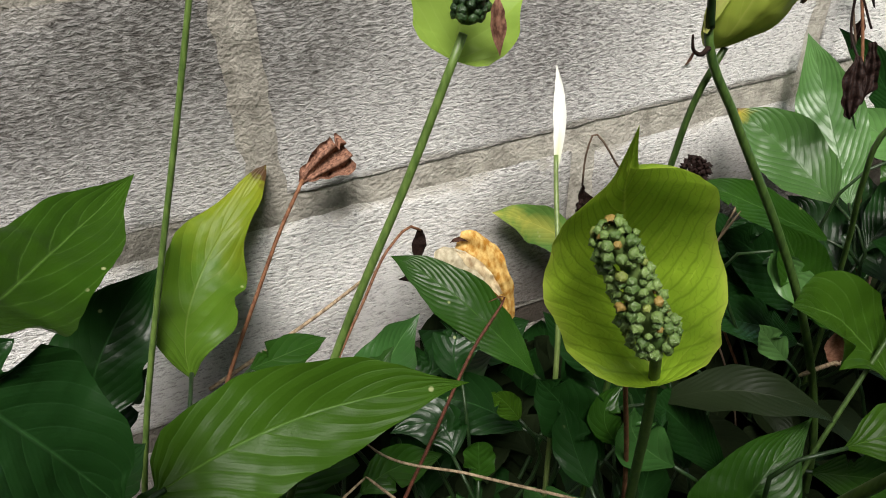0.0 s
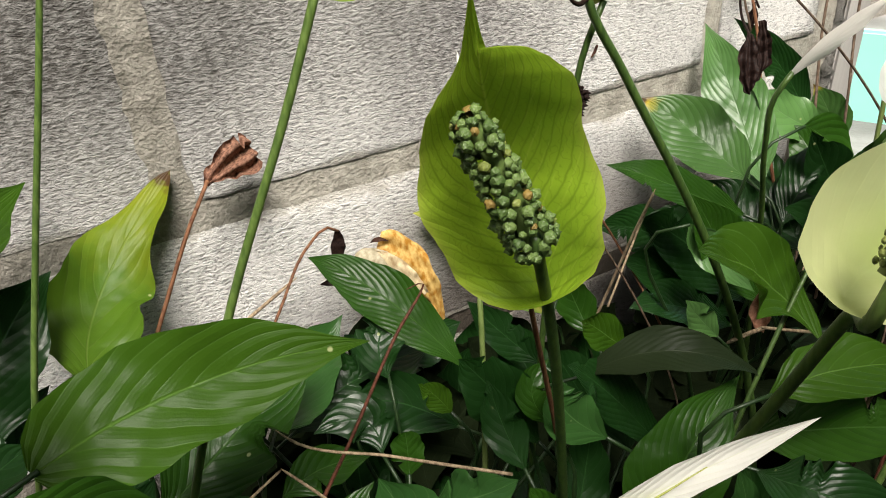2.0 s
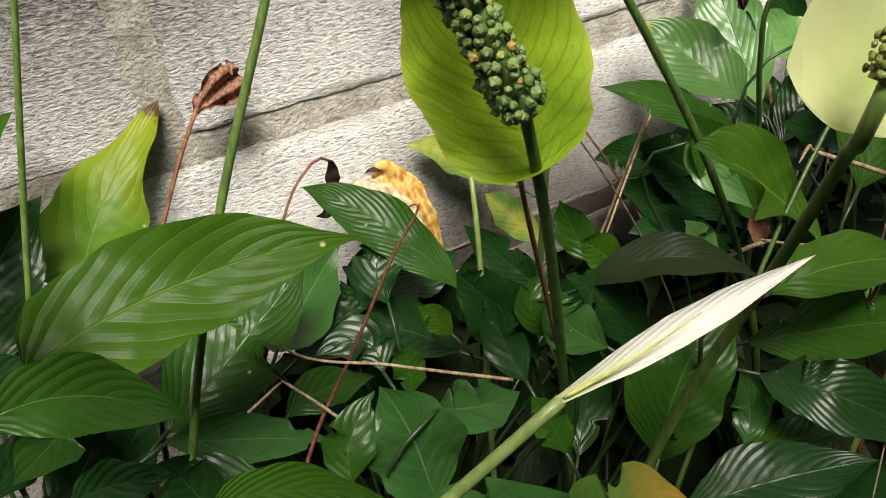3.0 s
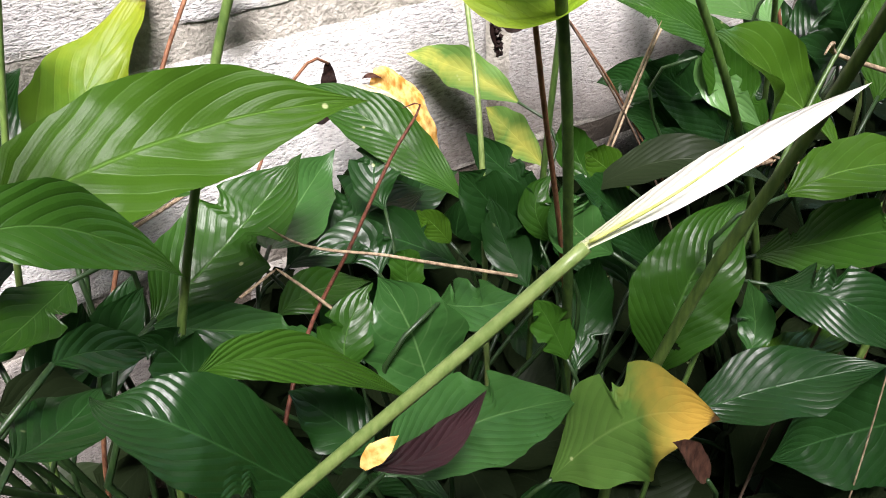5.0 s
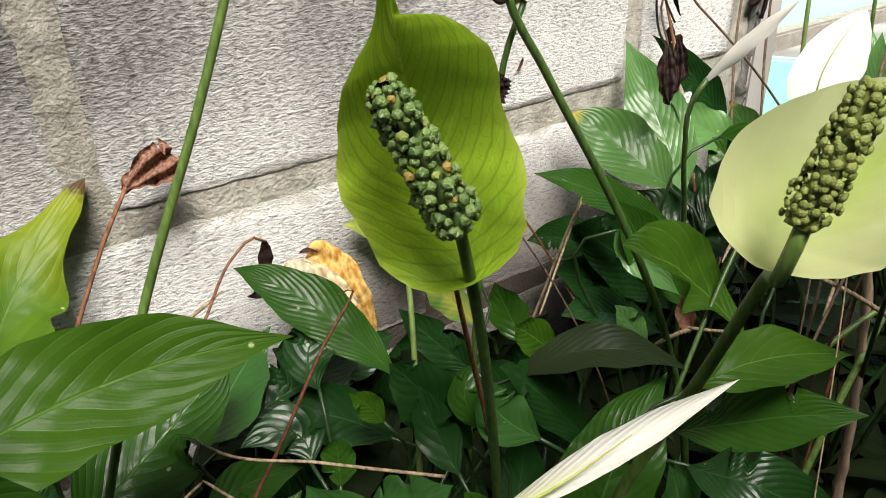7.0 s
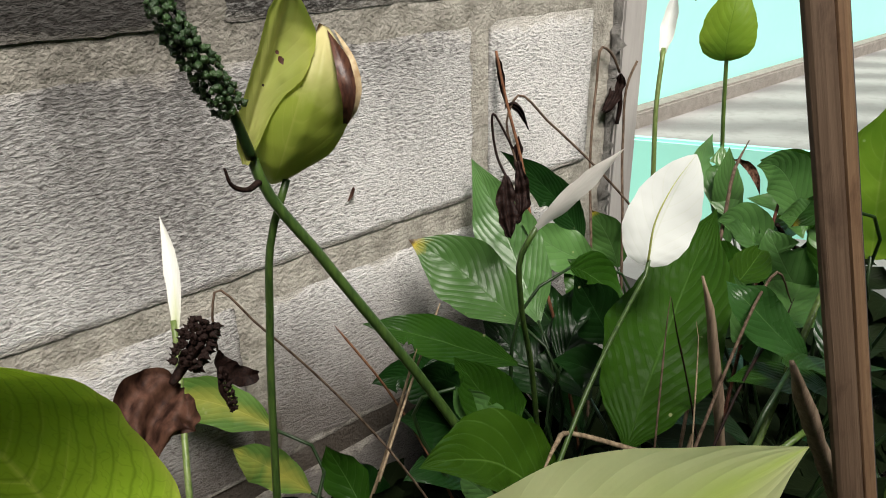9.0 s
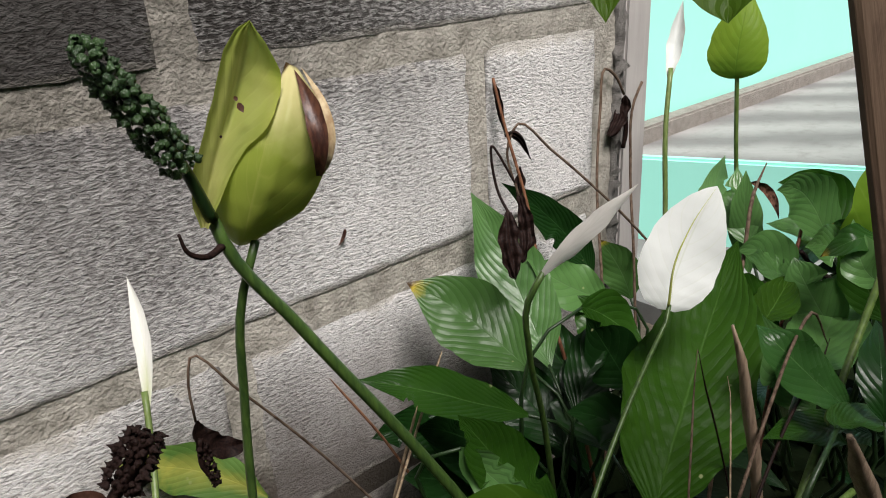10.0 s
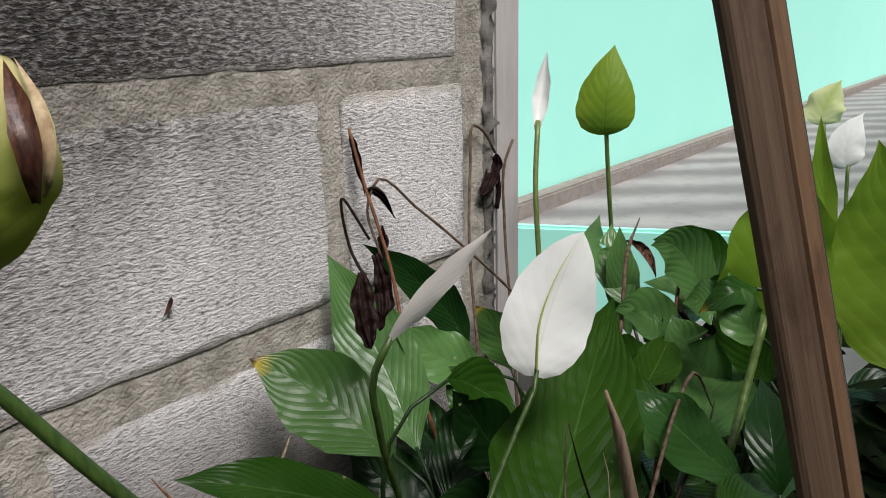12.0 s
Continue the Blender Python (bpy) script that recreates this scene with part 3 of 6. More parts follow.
def blade(name, parent, base, mid, tip, width, facing, mat, profile="leaf", cup=0.10, fold=0.12, bites=0, holes=(), wrinkle=0.0,
          ripple=0.013, wave=0.035, veins=0.0, label="", ns=52, nu=16, curl=0.0, pleat=0.0):
    """A thin curved blade from base over mid to tip. facing: the way its upper face looks; cup and fold: how far its edges rise
    towards that way, as parts of the half width; curl: how far the tip's end bends back."""
    global leaf_count
    leaf_count += 1
    rnd = random.Random(leaf_count * 7 + 1)
    base, mid, tip, facing = (Vector(v) for v in (base, mid, tip, facing))
    ctrl = mid * 2 - (base + tip) * 0.5
    xs, ys = zip(*PROFILE[profile])
    xr, yr = zip(*PROFILE.get(profile + "_right", PROFILE[profile]))
    notches = []
    for _ in range(bites):
        c0, sd0 = rnd.uniform(0.2, 0.92), rnd.choice((-1, 1))
        for _k in range(3):
            notches.append((sd0, c0 + rnd.uniform(-0.03, 0.03), rnd.uniform(0.015, 0.045), rnd.uniform(0.15, 0.6)))
    shift = Vector((rnd.uniform(0, 50), rnd.uniform(0, 50), 0))
    verts, uvs, ribs, faces = [], [], [], []
    length = (mid - base).length + (tip - mid).length
    veins = veins or max(6.0, min(13.0, round(length / 0.0115)))
    if width > 0.03 and ripple > 0 and ns == 52:
        ns = 104
    ph = rnd.uniform(0, 6.28)
    calm = 0.35 if ripple == 0 else 1.0
    twist = rnd.uniform(-0.3, 0.3) * calm
    ripple *= rnd.uniform(0.5, 1.5)
    wave *= rnd.uniform(0.8, 1.9)
    for i in range(ns + 1):
        s = i / ns
        p = base * (1 - s) ** 2 + ctrl * (2 * s * (1 - s)) + tip * s * s
        tan = ((ctrl - base) * (1 - s) + (tip - ctrl) * s).normalized()
        n = facing - tan * facing.dot(tan)
        n.normalize()
        n = (Matrix.Rotation(twist * (s - 0.4) * 2, 3, tan) @ n)
        side = tan.cross(n)
        half_left, half_right = width / 2 * float(np.interp(s, xs, ys)), width / 2 * float(np.interp(s, xr, yr))
        for j in range(nu + 1):
            u = j / nu * 2 - 1
            hw = half_right if u > 0 else half_left
            a = abs(u)
            k = 1.0
            for sd, s0, ds, dp in notches:
                if sd * u > 0 and abs(s - s0) < ds:
                    k = min(k, 1 - dp * (1 - (abs(s - s0) / ds) ** 2))
            edge = 1 + wave * math.sin(s * 19 + ph + (1.7 if u > 0 else 0)) * a
            off = hw * (cup * (u * u - 1) + fold * (a - 1))
            if pleat:
                off += pleat * math.sin(u * 8 + 2.2 * s + ph) * (0.3 + s)
            rib_at = (s - 0.38 * a ** 1.2) * veins
            pleat_at = abs(math.sin(rib_at * 3.1416)) ** 0.7 - 0.6
            off += 2 * hw * ripple * pleat_at * min(1, a * 3) * (1 - 0.4 * a)
            off += hw * wave * 3 * a * a * math.sin(s * 11 + ph * 2 + (2.1 if u > 0 else 0))
            q = Vector((s * length * 28, u * hw * 28, 0)) + shift
            off += (noise.noise(q * 0.5) * 0.2 + noise.noise(q * 1.4) * 0.06 + noise.noise(q * 3.1) * 0.025) * hw * calm
            edge += 0.035 * noise.noise(Vector((s * length * 90, 3.7 * (u > 0), shift.y))) * a ** 4
            if wrinkle:
                off += wrinkle * (noise.noise(q * 2.3) + 0.6 * noise.noise(q * 5.1)) * (0.4 + a)
                edge += wrinkle / max(hw, 0.001) * 0.5 * noise.noise(q * 3.7 + Vector((9, 3, 1))) * a
            if curl:
                off -= curl * max(0, s - 0.7) ** 2 * length * 3
            verts.append(p + side * (u * hw * k * edge) + n * off)
            uvs.append((0.5 + 0.5 * u, s))
            ribs.append((0.5 + 0.5 * u, rib_at))
    for i in range(ns):
        for j in range(nu):
            sc, uc = (i + .5) / ns, (j + .5) / nu * 2 - 1
            if any(((sc - a) / c) ** 2 + ((uc - b) / d) ** 2 < 1 for a, b, c, d in holes):
                continue
            f = i * (nu + 1) + j
            faces.append((f, f + 1, f + nu + 2, f + nu + 1))
    return mesh_object(name, verts, faces, mat, parent, label, uvs, ribs=ribs)


def spline(pts, n):
    """Points along a smooth line through pts, spaced evenly, with no overshoot on uneven spans."""
    pts = [Vector(p) for p in pts]
    span = [max(1e-6, (b - a).length) for a, b in zip(pts, pts[1:])]
    tan = []
    for i in range(len(pts)):
        if i == 0:
            tan.append((pts[1] - pts[0]) / span[0])
        elif i == len(pts) - 1:
            tan.append((pts[-1] - pts[-2]) / span[-1])
        else:
            d0, d1 = (pts[i] - pts[i - 1]) / span[i - 1], (pts[i + 1] - pts[i]) / span[i]
            tan.append((d0 * span[i] + d1 * span[i - 1]) / (span[i] + span[i - 1]))
    total = sum(span)
    out = []
    for k in range(n + 1):
        d, i = total * k / n, 0
        while i < len(span) - 1 and d > span[i]:
            d -= span[i]
            i += 1
        t, h = min(1.0, d / span[i]), span[i]
        t2, t3 = t * t, t * t * t
        out.append(pts[i] * (2 * t3 - 3 * t2 + 1) + tan[i] * (h * (t3 - 2 * t2 + t)) + pts[i + 1] * (3 * t2 - 2 * t3) + tan[i + 1] * (h * (t3 - t2)))
    return out


def tube(name, parent, pts, r0, r1, mat, label="", sides=8, n=None, rough=0.0, flat=1.0):
    """A tapering round stem along a smooth line through pts."""
    line = spline(pts, n or 9 * (len(pts) - 1))
    m = len(line) - 1
    verts, faces = [], []
    ref = Vector((0.3, 0.9, 0.2))
    for i, p in enumerate(line):
        tan = (line[min(i + 1, m)] - line[max(i - 1, 0)]).normalized()
        a = (ref - tan * ref.dot(tan)).normalized()
        ref = a
        b = tan.cross(a)
        r = r0 + (r1 - r0) * i / m
        if parent is None:
            r *= min(1.0, 0.3 + 9 * i / m)
        for j in range(sides):
            w = 6.28319 * j / sides
            rr = r * (1 + rough * noise.noise(p * 90 + Vector((j * 3.1, 0, 0))))
            verts.append(p + a * (math.cos(w) * rr) + b * (math.sin(w) * rr * flat))
    for i in range(m):
        for j in range(sides):
            k = (j + 1) % sides
            faces.append((i * sides + j, i * sides + k, (i + 1) * sides + k, (i + 1) * sides + j))
    faces.append(tuple(range(sides))[::-1])
    faces.append(tuple(range(m * sides, (m + 1) * sides)))
    return mesh_object(name, verts, faces, mat, parent, label)


def plant(at, label, category="plant"):
    ob = new("peace_lily", None)
    ob.empty_display_size = 0.02
    ob.location = at
    bpy.context.view_layer.update()
    return tagged(ob, label, category, "peace lilies along the wall")


def leaf(pl, base, mid, tip, width, facing, mat="mid", root=None, label="", **shape):
    """A leaf of a plant, with its petiole down to the plant's foot."""
    if mat in ("deep", "mid", "pale", "fresh") and width < 0.09:
        shape.setdefault("bites", (leaf_count * 7) % 4 % 3)
    shape.setdefault("ripple", 0.010 * min(1.0, width / 0.06))
    shape.setdefault("veins", 8.0 if mat in ("bright", "lime", "olive", "lime2") else 0.0)
    ob = blade("leaf", pl, base, mid, tip, width, facing, mat, label=label, **shape)
    rnd = random.Random(leaf_count)
    b, m = Vector(base), Vector(mid)
    if root is None:
        root = pl.location + Vector((rnd.uniform(-0.035, 0.035), rnd.uniform(-0.03, 0.03), 0.0))
    root = Vector(root)
    start = b + (m - b) * 0.04
    bend = b + (b - m).normalized() * min(0.03, (b - root).length * 0.2)
    bend.z = max(0.02, min(bend.z, b.z - 0.01))
    tube("petiole", ob, (start, bend, (bend + root) * 0.5 + Vector((0, 0, 0.01)), root), 0.0014, 0.0028, "stem_dark", sides=6, n=12)
    return ob


def berries(parent, base, tip, radius, rows, around, size, mat, odd=(), spike=1.0, taper=0.7):
    """Berries packed in spirals round a spadix; one shared mesh per kind."""
    base, tip = Vector(base), Vector(tip)
    axis = (tip - base).normalized()
    a = axis.orthogonal().normalized()
    b = axis.cross(a)
    shared = {}
    for key in (mat, *odd):
        bm = bmesh.new()
        rings = ((0.0, 0.7), (0.4, 1.0), (0.72, 0.94), (0.92, 0.5))
        rows_v = [[bm.verts.new((r * math.cos(1.0472 * q), r * math.sin(1.0472 * q), h)) for q in range(6)] for h, r in rings]
        top = bm.verts.new((0, 0, 0.98 + 0.12 * spike))
        for lo_r, hi_r in zip(rows_v, rows_v[1:]):
            for q in range(6):
                bm.faces.new((lo_r[q], lo_r[(q + 1) % 6], hi_r[(q + 1) % 6], hi_r[q]))
        for q in range(6):
            bm.faces.new((rows_v[-1][q], rows_v[-1][(q + 1) % 6], top))
        for f in bm.faces:
            f.smooth = len(f.verts) == 4
        me = bpy.data.meshes.new("berry")
        bm.to_mesh(me)
        bm.free()
        me.materials.append(MAT[key])
        shared[key] = me
    rnd = random.Random(rows * 31 + around)
    for i in range(rows):
        s = (i + 0.5) / rows
        r = radius * (1 - (1 - taper) * s) * min(1.0, 0.75 + 3 * s, 0.5 + 5 * (1 - s))
        for j in range(around):
            w = 6.28319 * (j + 0.5 * (i % 2)) / around + rnd.uniform(-0.22, 0.22)
            out = a * math.cos(w) + b * math.sin(w)
            p = base + (tip - base) * (s + rnd.uniform(-0.022, 0.022)) + out * (r - size * rnd.uniform(0.3, 1.1))
            key = rnd.choice(odd) if odd and rnd.random() < 0.16 else mat
            ob = new("berry", shared[key])
            q = (out + axis * rnd.uniform(-0.35, 0.35) + a * rnd.uniform(-0.2, 0.2)).to_track_quat('Z', 'Y').to_matrix().to_4x4()
            k = size * rnd.uniform(0.62, 1.3)
            ob.parent = parent
            ob.matrix_parent_inverse = parent.matrix_world.inverted()
            ob.matrix_basis = Matrix.Translation(p) @ q @ pose(0, 0, 0, 0, 0, rnd.uniform(0, 90)) @ Matrix.Diagonal((k, k, k * rnd.uniform(0.85, 1.25), 1))


# ---- the setting ----
def grid_sheet(name, x0, x1, y0, y1, step, amp, mat):
    nx, ny = round((x1 - x0) / step), round((y1 - y0) / step)
    verts, faces = [], []
    for i in range(nx + 1):
        for j in range(ny + 1):
            x, y = x0 + (x1 - x0) * i / nx, y0 + (y1 - y0) * j / ny
            verts.append((x, y, amp * noise.fractal(Vector((x * 9, y * 9, 0)), 0.8, 2.1, 4)))
    for i in range(nx):
        for j in range(ny):
            f = i * (ny + 1) + j
            faces.append((f, f + ny + 1, f + ny + 2, f + 1))
    return mesh_object(name, verts, faces, mat)


GROUND_Z, HOUSE_Y = -0.02, 0.93
ground = mesh_object("ground", [(-400, -400, GROUND_Z - 0.02), (400, -400, GROUND_Z - 0.02), (400, 400, GROUND_Z - 0.02), (-400, 400, GROUND_Z - 0.02)], [(0, 1, 2, 3)], "earth")
tagged(ground, "bare dark earth reaching away", "ground", kind="structure")
paving = box_object("pavement", (1.2, -6.0, GROUND_Z - 0.06), (30.0, HOUSE_Y, 0.0), "paving", bevel=0)
tagged(paving, "broom-finished grey concrete floor beside the house", "pavement", kind="structure")
soil = grid_sheet("soil", -1.8, 1.19, -1.1, 0.02, 0.03, 0.012, "soil")
tagged(soil, "dark damp soil of the planting bed", "soil", kind="structure")

WALL_END = 0.775
wall = box_object("wall_north", (-1.9, 0.0006, -0.02), (WALL_END, 0.15, 1.2), "mortar", bevel=0)
tagged(wall, "rough grey block wall with smeared mortar joints", "wall", kind="structure")


def block_mesh(w, h, seed):
    """A block with a rough, slightly uneven face and worn edges. Its front looks towards -y."""
    nx, nz = max(6, round(w / 0.012)), 15
    verts, faces = [], []
    for i in range(nx + 1):
        for j in range(nz + 1):
            x, z = w * i / nx, h * j / nz
            d = min(x, w - x, z, h - z)
            worn = min(x, w - x, h - z)
            q = Vector((x * 30 + seed * 7.3, z * 45, seed))
            wear = 0.0014 * max(0, 1 - worn / 0.006) + 0.0016 * max(0, 1 - (h - z) / 0.009) + 0.0006 * noise.noise(q) + 0.0003 * noise.noise(q * 3)
            jag = 0.002 * noise.noise(q * 2.1 + Vector((5, 5, 5))) if d < 1e-6 else 0
            verts.append((x + (jag if i in (0, nx) else 0), wear, z + (jag if j in (0, nz) else 0)))
    for i in range(nx):
        for j in range(nz):
            f = i * (nz + 1) + j
            faces.append((f, f + nz + 1, f + nz + 2, f + 1))
    rim = [i * (nz + 1) for i in range(nx + 1)] + [nx * (nz + 1) + j for j in range(1, nz + 1)]
    rim += [i * (nz + 1) + nz for i in range(nx - 1, -1, -1)] + [j for j in range(nz - 1, 0, -1)]
    back, m = len(verts), len(rim)
    verts += [verts[k] for k in rim] + [(verts[k][0], 0.05, verts[k][2]) for k in rim]
    for a in range(m):
        b = (a + 1) % m
        faces.append((back + b, back + a, back + m + a, back + m + b))
    return verts, faces


COURSE, JOINT, MODULE = 0.2, 0.021, 0.573
seed = 0
for c in range(6):
    z = c * COURSE
    start = (0.0 if c % 2 == 0 else 0.295) - 3 * MODULE
    x = start
    while x < 0.72:
        x1 = min(x + MODULE - JOINT, 0.738)
        if x1 > -1.9 and x1 - x > 0.05:
            seed += 1
            v, f = block_mesh(x1 - x, COURSE - JOINT, seed)
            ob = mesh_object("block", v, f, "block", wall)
            ob["span"] = x1 - x
            ob.matrix_basis = Matrix.Translation((x, -0.0006 * (seed % 3), z))
        x += MODULE

pillar = box_object("pillar", (0.79, -0.004, -0.02), (0.837, 0.16, 1.25), "pillar", bevel=0.003)
tagged(pillar, "slim board-marked concrete pillar at the wall's end", "pillar", kind="structure")
crumbs = tube("trim", None, [(0.779, 0.0, -0.02), (0.778, 0.001, 0.3), (0.780, 0.0, 0.6), (0.779, 0.001, 1.2)], 0.007, 0.007, "crumb", n=160, rough=1.5)
tagged(crumbs, "crumbling mortar seam beside the pillar", "seam", kind="structure")

house = box_object("wall_house", (0.6, HOUSE_Y, -0.02), (14.0, HOUSE_Y + 0.2, 3.2), "mint", bevel=0)
tagged(house, "smooth mint green painted house wall", "wall", kind="structure")
kerb = box_object("kerb", (0.6, HOUSE_Y - 0.07, -0.03), (14.0, HOUSE_Y - 0.002, 0.06), "kerb", bevel=0.008)
tagged(kerb, "worn concrete kerb along the house wall", "kerb", kind="structure")
low = box_object("wall_low", (-0.025, -1.9, -0.03), (0.0, 0.47, 0.2), "mint", bevel=0.006)
low.matrix_world = pose(1.49, 0.418, 0, 0, 0, 25.4)
tagged(low, "low pale mint green wall closing the planting bed", "wall", kind="structure")


# Out of view; added to block part of the sun on the front bed.
shade_wall = box_object("wall_shade_south", (-4.0, -1.75, -0.03), (7.0, -1.6, 2.4), "plaster", bevel=0)
tagged(shade_wall, "plain weathered plaster wall added out of view to shade the bed", "wall", kind="structure")
# Also unseen; added on the left to hold back sky light.
west_shade_wall = box_object("wall_shade_west", (-3.6, -1.6, -0.03), (-3.45, 0.6, 2.4), "plaster", bevel=0)
tagged(west_shade_wall, "plain weathered plaster wall added out of view to cut sky light", "wall", kind="structure")

# ---- the plants ----
lily_a = plant((-0.13, -0.22, 0.0), "clump of glossy green peace lily at the wall", "plant")
lily_b = plant((0.06, -0.20, 0.0), "chewed peace lily clump with glossy dark leaves", "plant")
lily_c = plant((0.16, -0.28, 0.0), "peace lily clump with a ripening green flower", "plant")
lily_d = plant((0.30, -0.33, 0.0), "dense peace lily clump with broad dark leaves", "plant")
lily_e = plant((0.47, -0.15, 0.0), "upright peace lily clump against the block wall", "plant")
lily_f = plant((0.52, -0.30, 0.0), "peace lily clump bearing a broad white flower", "plant")
lily_g = plant((0.80, -0.28, 0.0), "peace lily clump near the low green wall", "plant")
lily_h = plant((0.02, -0.36, 0.0), "low peace lily clump with a slender white flower", "plant")

leaf(lily_a, (-0.123, -0.270, 0.426), (-0.052, -0.268, 0.439), (0.029, -0.275, 0.431), 0.056, (-0.049, -0.740, 0.671), "bright", profile='ovate')
leaf(lily_a, (-0.136, -0.330, 0.449), (-0.102, -0.325, 0.443), (-0.072, -0.308, 0.397), 0.029, (0.583, -0.686, 0.435), "mid")
leaf(lily_a, (-0.161, -0.310, 0.558), (-0.141, -0.320, 0.527), (-0.125, -0.320, 0.474), 0.052, (0.568, -0.753, 0.332), "deep", ripple=0.012)
leaf(lily_a, (-0.177, -0.260, 0.532), (-0.159, -0.140, 0.478), (-0.102, -0.014, 0.454), 0.072, (0.669, 0.033, 0.743), "bright", wave=0.06, ripple=0.02)
leaf(lily_a, (-0.177, -0.130, 0.326), (-0.150, -0.105, 0.381), (-0.102, -0.090, 0.423), 0.061, (-0.201, -0.839, 0.506), "deep")
leaf(lily_a, (-0.102, -0.125, 0.356), (-0.082, -0.055, 0.379), (-0.010, -0.004, 0.433), 0.068, (0.156, -0.612, 0.775), "lime", profile='tail', wave=0.10, ripple=0.022)
leaf(lily_a, (-0.171, -0.100, 0.290), (-0.153, -0.090, 0.318), (-0.129, -0.080, 0.337), 0.025, (-0.272, -0.777, 0.567), "deep")
leaf(lily_a, (-0.065, -0.120, 0.342), (-0.035, -0.110, 0.338), (-0.004, -0.100, 0.331), 0.028, (0.298, -0.438, 0.848), "mid")
leaf(lily_b, (-0.088, -0.200, 0.303), (-0.032, -0.180, 0.328), (0.032, -0.150, 0.350), 0.067, (-0.088, -0.567, 0.819), "mid", bites=3)
leaf(lily_b, (-0.008, -0.170, 0.303), (0.039, -0.110, 0.296), (0.080, -0.080, 0.308), 0.049, (0.299, -0.350, 0.888), "pale", profile='ovate')
leaf(lily_b, (-0.090, -0.225, 0.319), (-0.046, -0.225, 0.295), (0.002, -0.225, 0.261), 0.032, (0.432, -0.582, 0.689), "pale", bites=2)
leaf(lily_a, (-0.040, -0.350, 0.266), (-0.086, -0.360, 0.366), (-0.118, -0.330, 0.377), 0.045, (0.557, -0.655, 0.511), "deep")
leaf(lily_a, (-0.139, -0.170, 0.237), (-0.111, -0.150, 0.267), (-0.088, -0.130, 0.293), 0.037, (-0.068, -0.782, 0.619), "deep")
leaf(lily_a, (-0.149, -0.330, 0.364), (-0.132, -0.310, 0.354), (-0.117, -0.290, 0.347), 0.032, (0.522, -0.079, 0.849), "deep")
leaf(lily_a, (-0.053, -0.290, 0.333), (-0.076, -0.280, 0.333), (-0.099, -0.270, 0.325), 0.026, (-0.330, -0.385, 0.862), "deep")
leaf(lily_h, (-0.083, -0.335, 0.371), (-0.042, -0.335, 0.359), (0.008, -0.335, 0.300), 0.023, (0.516, -0.537, 0.667), "satin")
leaf(lily_h, (-0.017, -0.330, 0.275), (-0.029, -0.315, 0.295), (-0.044, -0.300, 0.309), 0.034, (0.115, -0.703, 0.702), "deep")
leaf(lily_h, (0.037, -0.296, 0.244), (0.034, -0.284, 0.290), (0.027, -0.260, 0.322), 0.058, (-0.192, -0.911, 0.364), "pale", ripple=0.05, veins=7.0, bites=0)
leaf(lily_h, (-0.006, -0.280, 0.280), (-0.000, -0.270, 0.301), (0.026, -0.255, 0.315), 0.031, (-0.257, -0.661, 0.705), "mid")
leaf(lily_h, (-0.026, -0.360, 0.297), (0.037, -0.350, 0.287), (0.118, -0.330, 0.230), 0.052, (0.455, -0.337, 0.824), "pale", bites=1)
leaf(lily_h, (0.084, -0.345, 0.193), (0.117, -0.370, 0.250), (0.139, -0.410, 0.275), 0.064, (-0.818, 0.026, 0.575), "yellowing", bites=1, cup=0.02, fold=0.06)
leaf(lily_d, (0.192, -0.325, 0.206), (0.211, -0.320, 0.268), (0.284, -0.300, 0.303), 0.064, (-0.599, -0.422, 0.681), "mid", holes=((0.17, 0.35, 0.022, 0.1), (0.2, -0.1, 0.012, 0.06)))
leaf(lily_d, (0.289, -0.310, 0.252), (0.305, -0.360, 0.293), (0.340, -0.410, 0.311), 0.046, (-0.717, 0.050, 0.695), "mid")
leaf(lily_d, (0.263, -0.340, 0.259), (0.276, -0.390, 0.271), (0.341, -0.430, 0.218), 0.047, (-0.205, -0.549, 0.810), "deep", bites=2)
# Deep green on the next two front leaves stands in for shade.
leaf(lily_d, (0.152, -0.380, 0.241), (0.212, -0.400, 0.251), (0.264, -0.425, 0.254), 0.047, (-0.204, -0.242, 0.949), "deep")
leaf(lily_d, (0.380, -0.450, 0.173), (0.289, -0.420, 0.176), (0.218, -0.400, 0.176), 0.074, (-0.30, -0.62, 0.72), "deep")
leaf(lily_d, (0.216, -0.370, 0.238), (0.284, -0.370, 0.217), (0.346, -0.360, 0.205), 0.031, (0.253, -0.230, 0.940), "bright")
leaf(lily_d, (0.276, -0.330, 0.174), (0.291, -0.325, 0.200), (0.287, -0.315, 0.231), 0.023, (-0.781, -0.549, 0.299), "pale")
leaf(lily_d, (0.258, -0.340, 0.328), (0.306, -0.360, 0.344), (0.368, -0.380, 0.327), 0.044, (-0.123, -0.362, 0.924), "bright")
leaf(lily_d, (0.318, -0.330, 0.337), (0.300, -0.292, 0.380), (0.229, -0.295, 0.421), 0.058, (0.252, -0.767, 0.590), "bright", wave=0.07, cup=0.2)
leaf(lily_e, (0.366, -0.170, 0.338), (0.380, -0.190, 0.312), (0.400, -0.220, 0.282), 0.031, (-0.569, -0.755, 0.327), "fresh", bites=2)
leaf(lily_e, (0.505, -0.080, 0.196), (0.434, -0.060, 0.257), (0.379, -0.040, 0.268), 0.054, (0.012, -0.865, 0.501), "deep")
leaf(lily_e, (0.496, -0.140, 0.168), (0.432, -0.110, 0.227), (0.379, -0.080, 0.249), 0.068, (-0.088, -0.857, 0.508), "deep")
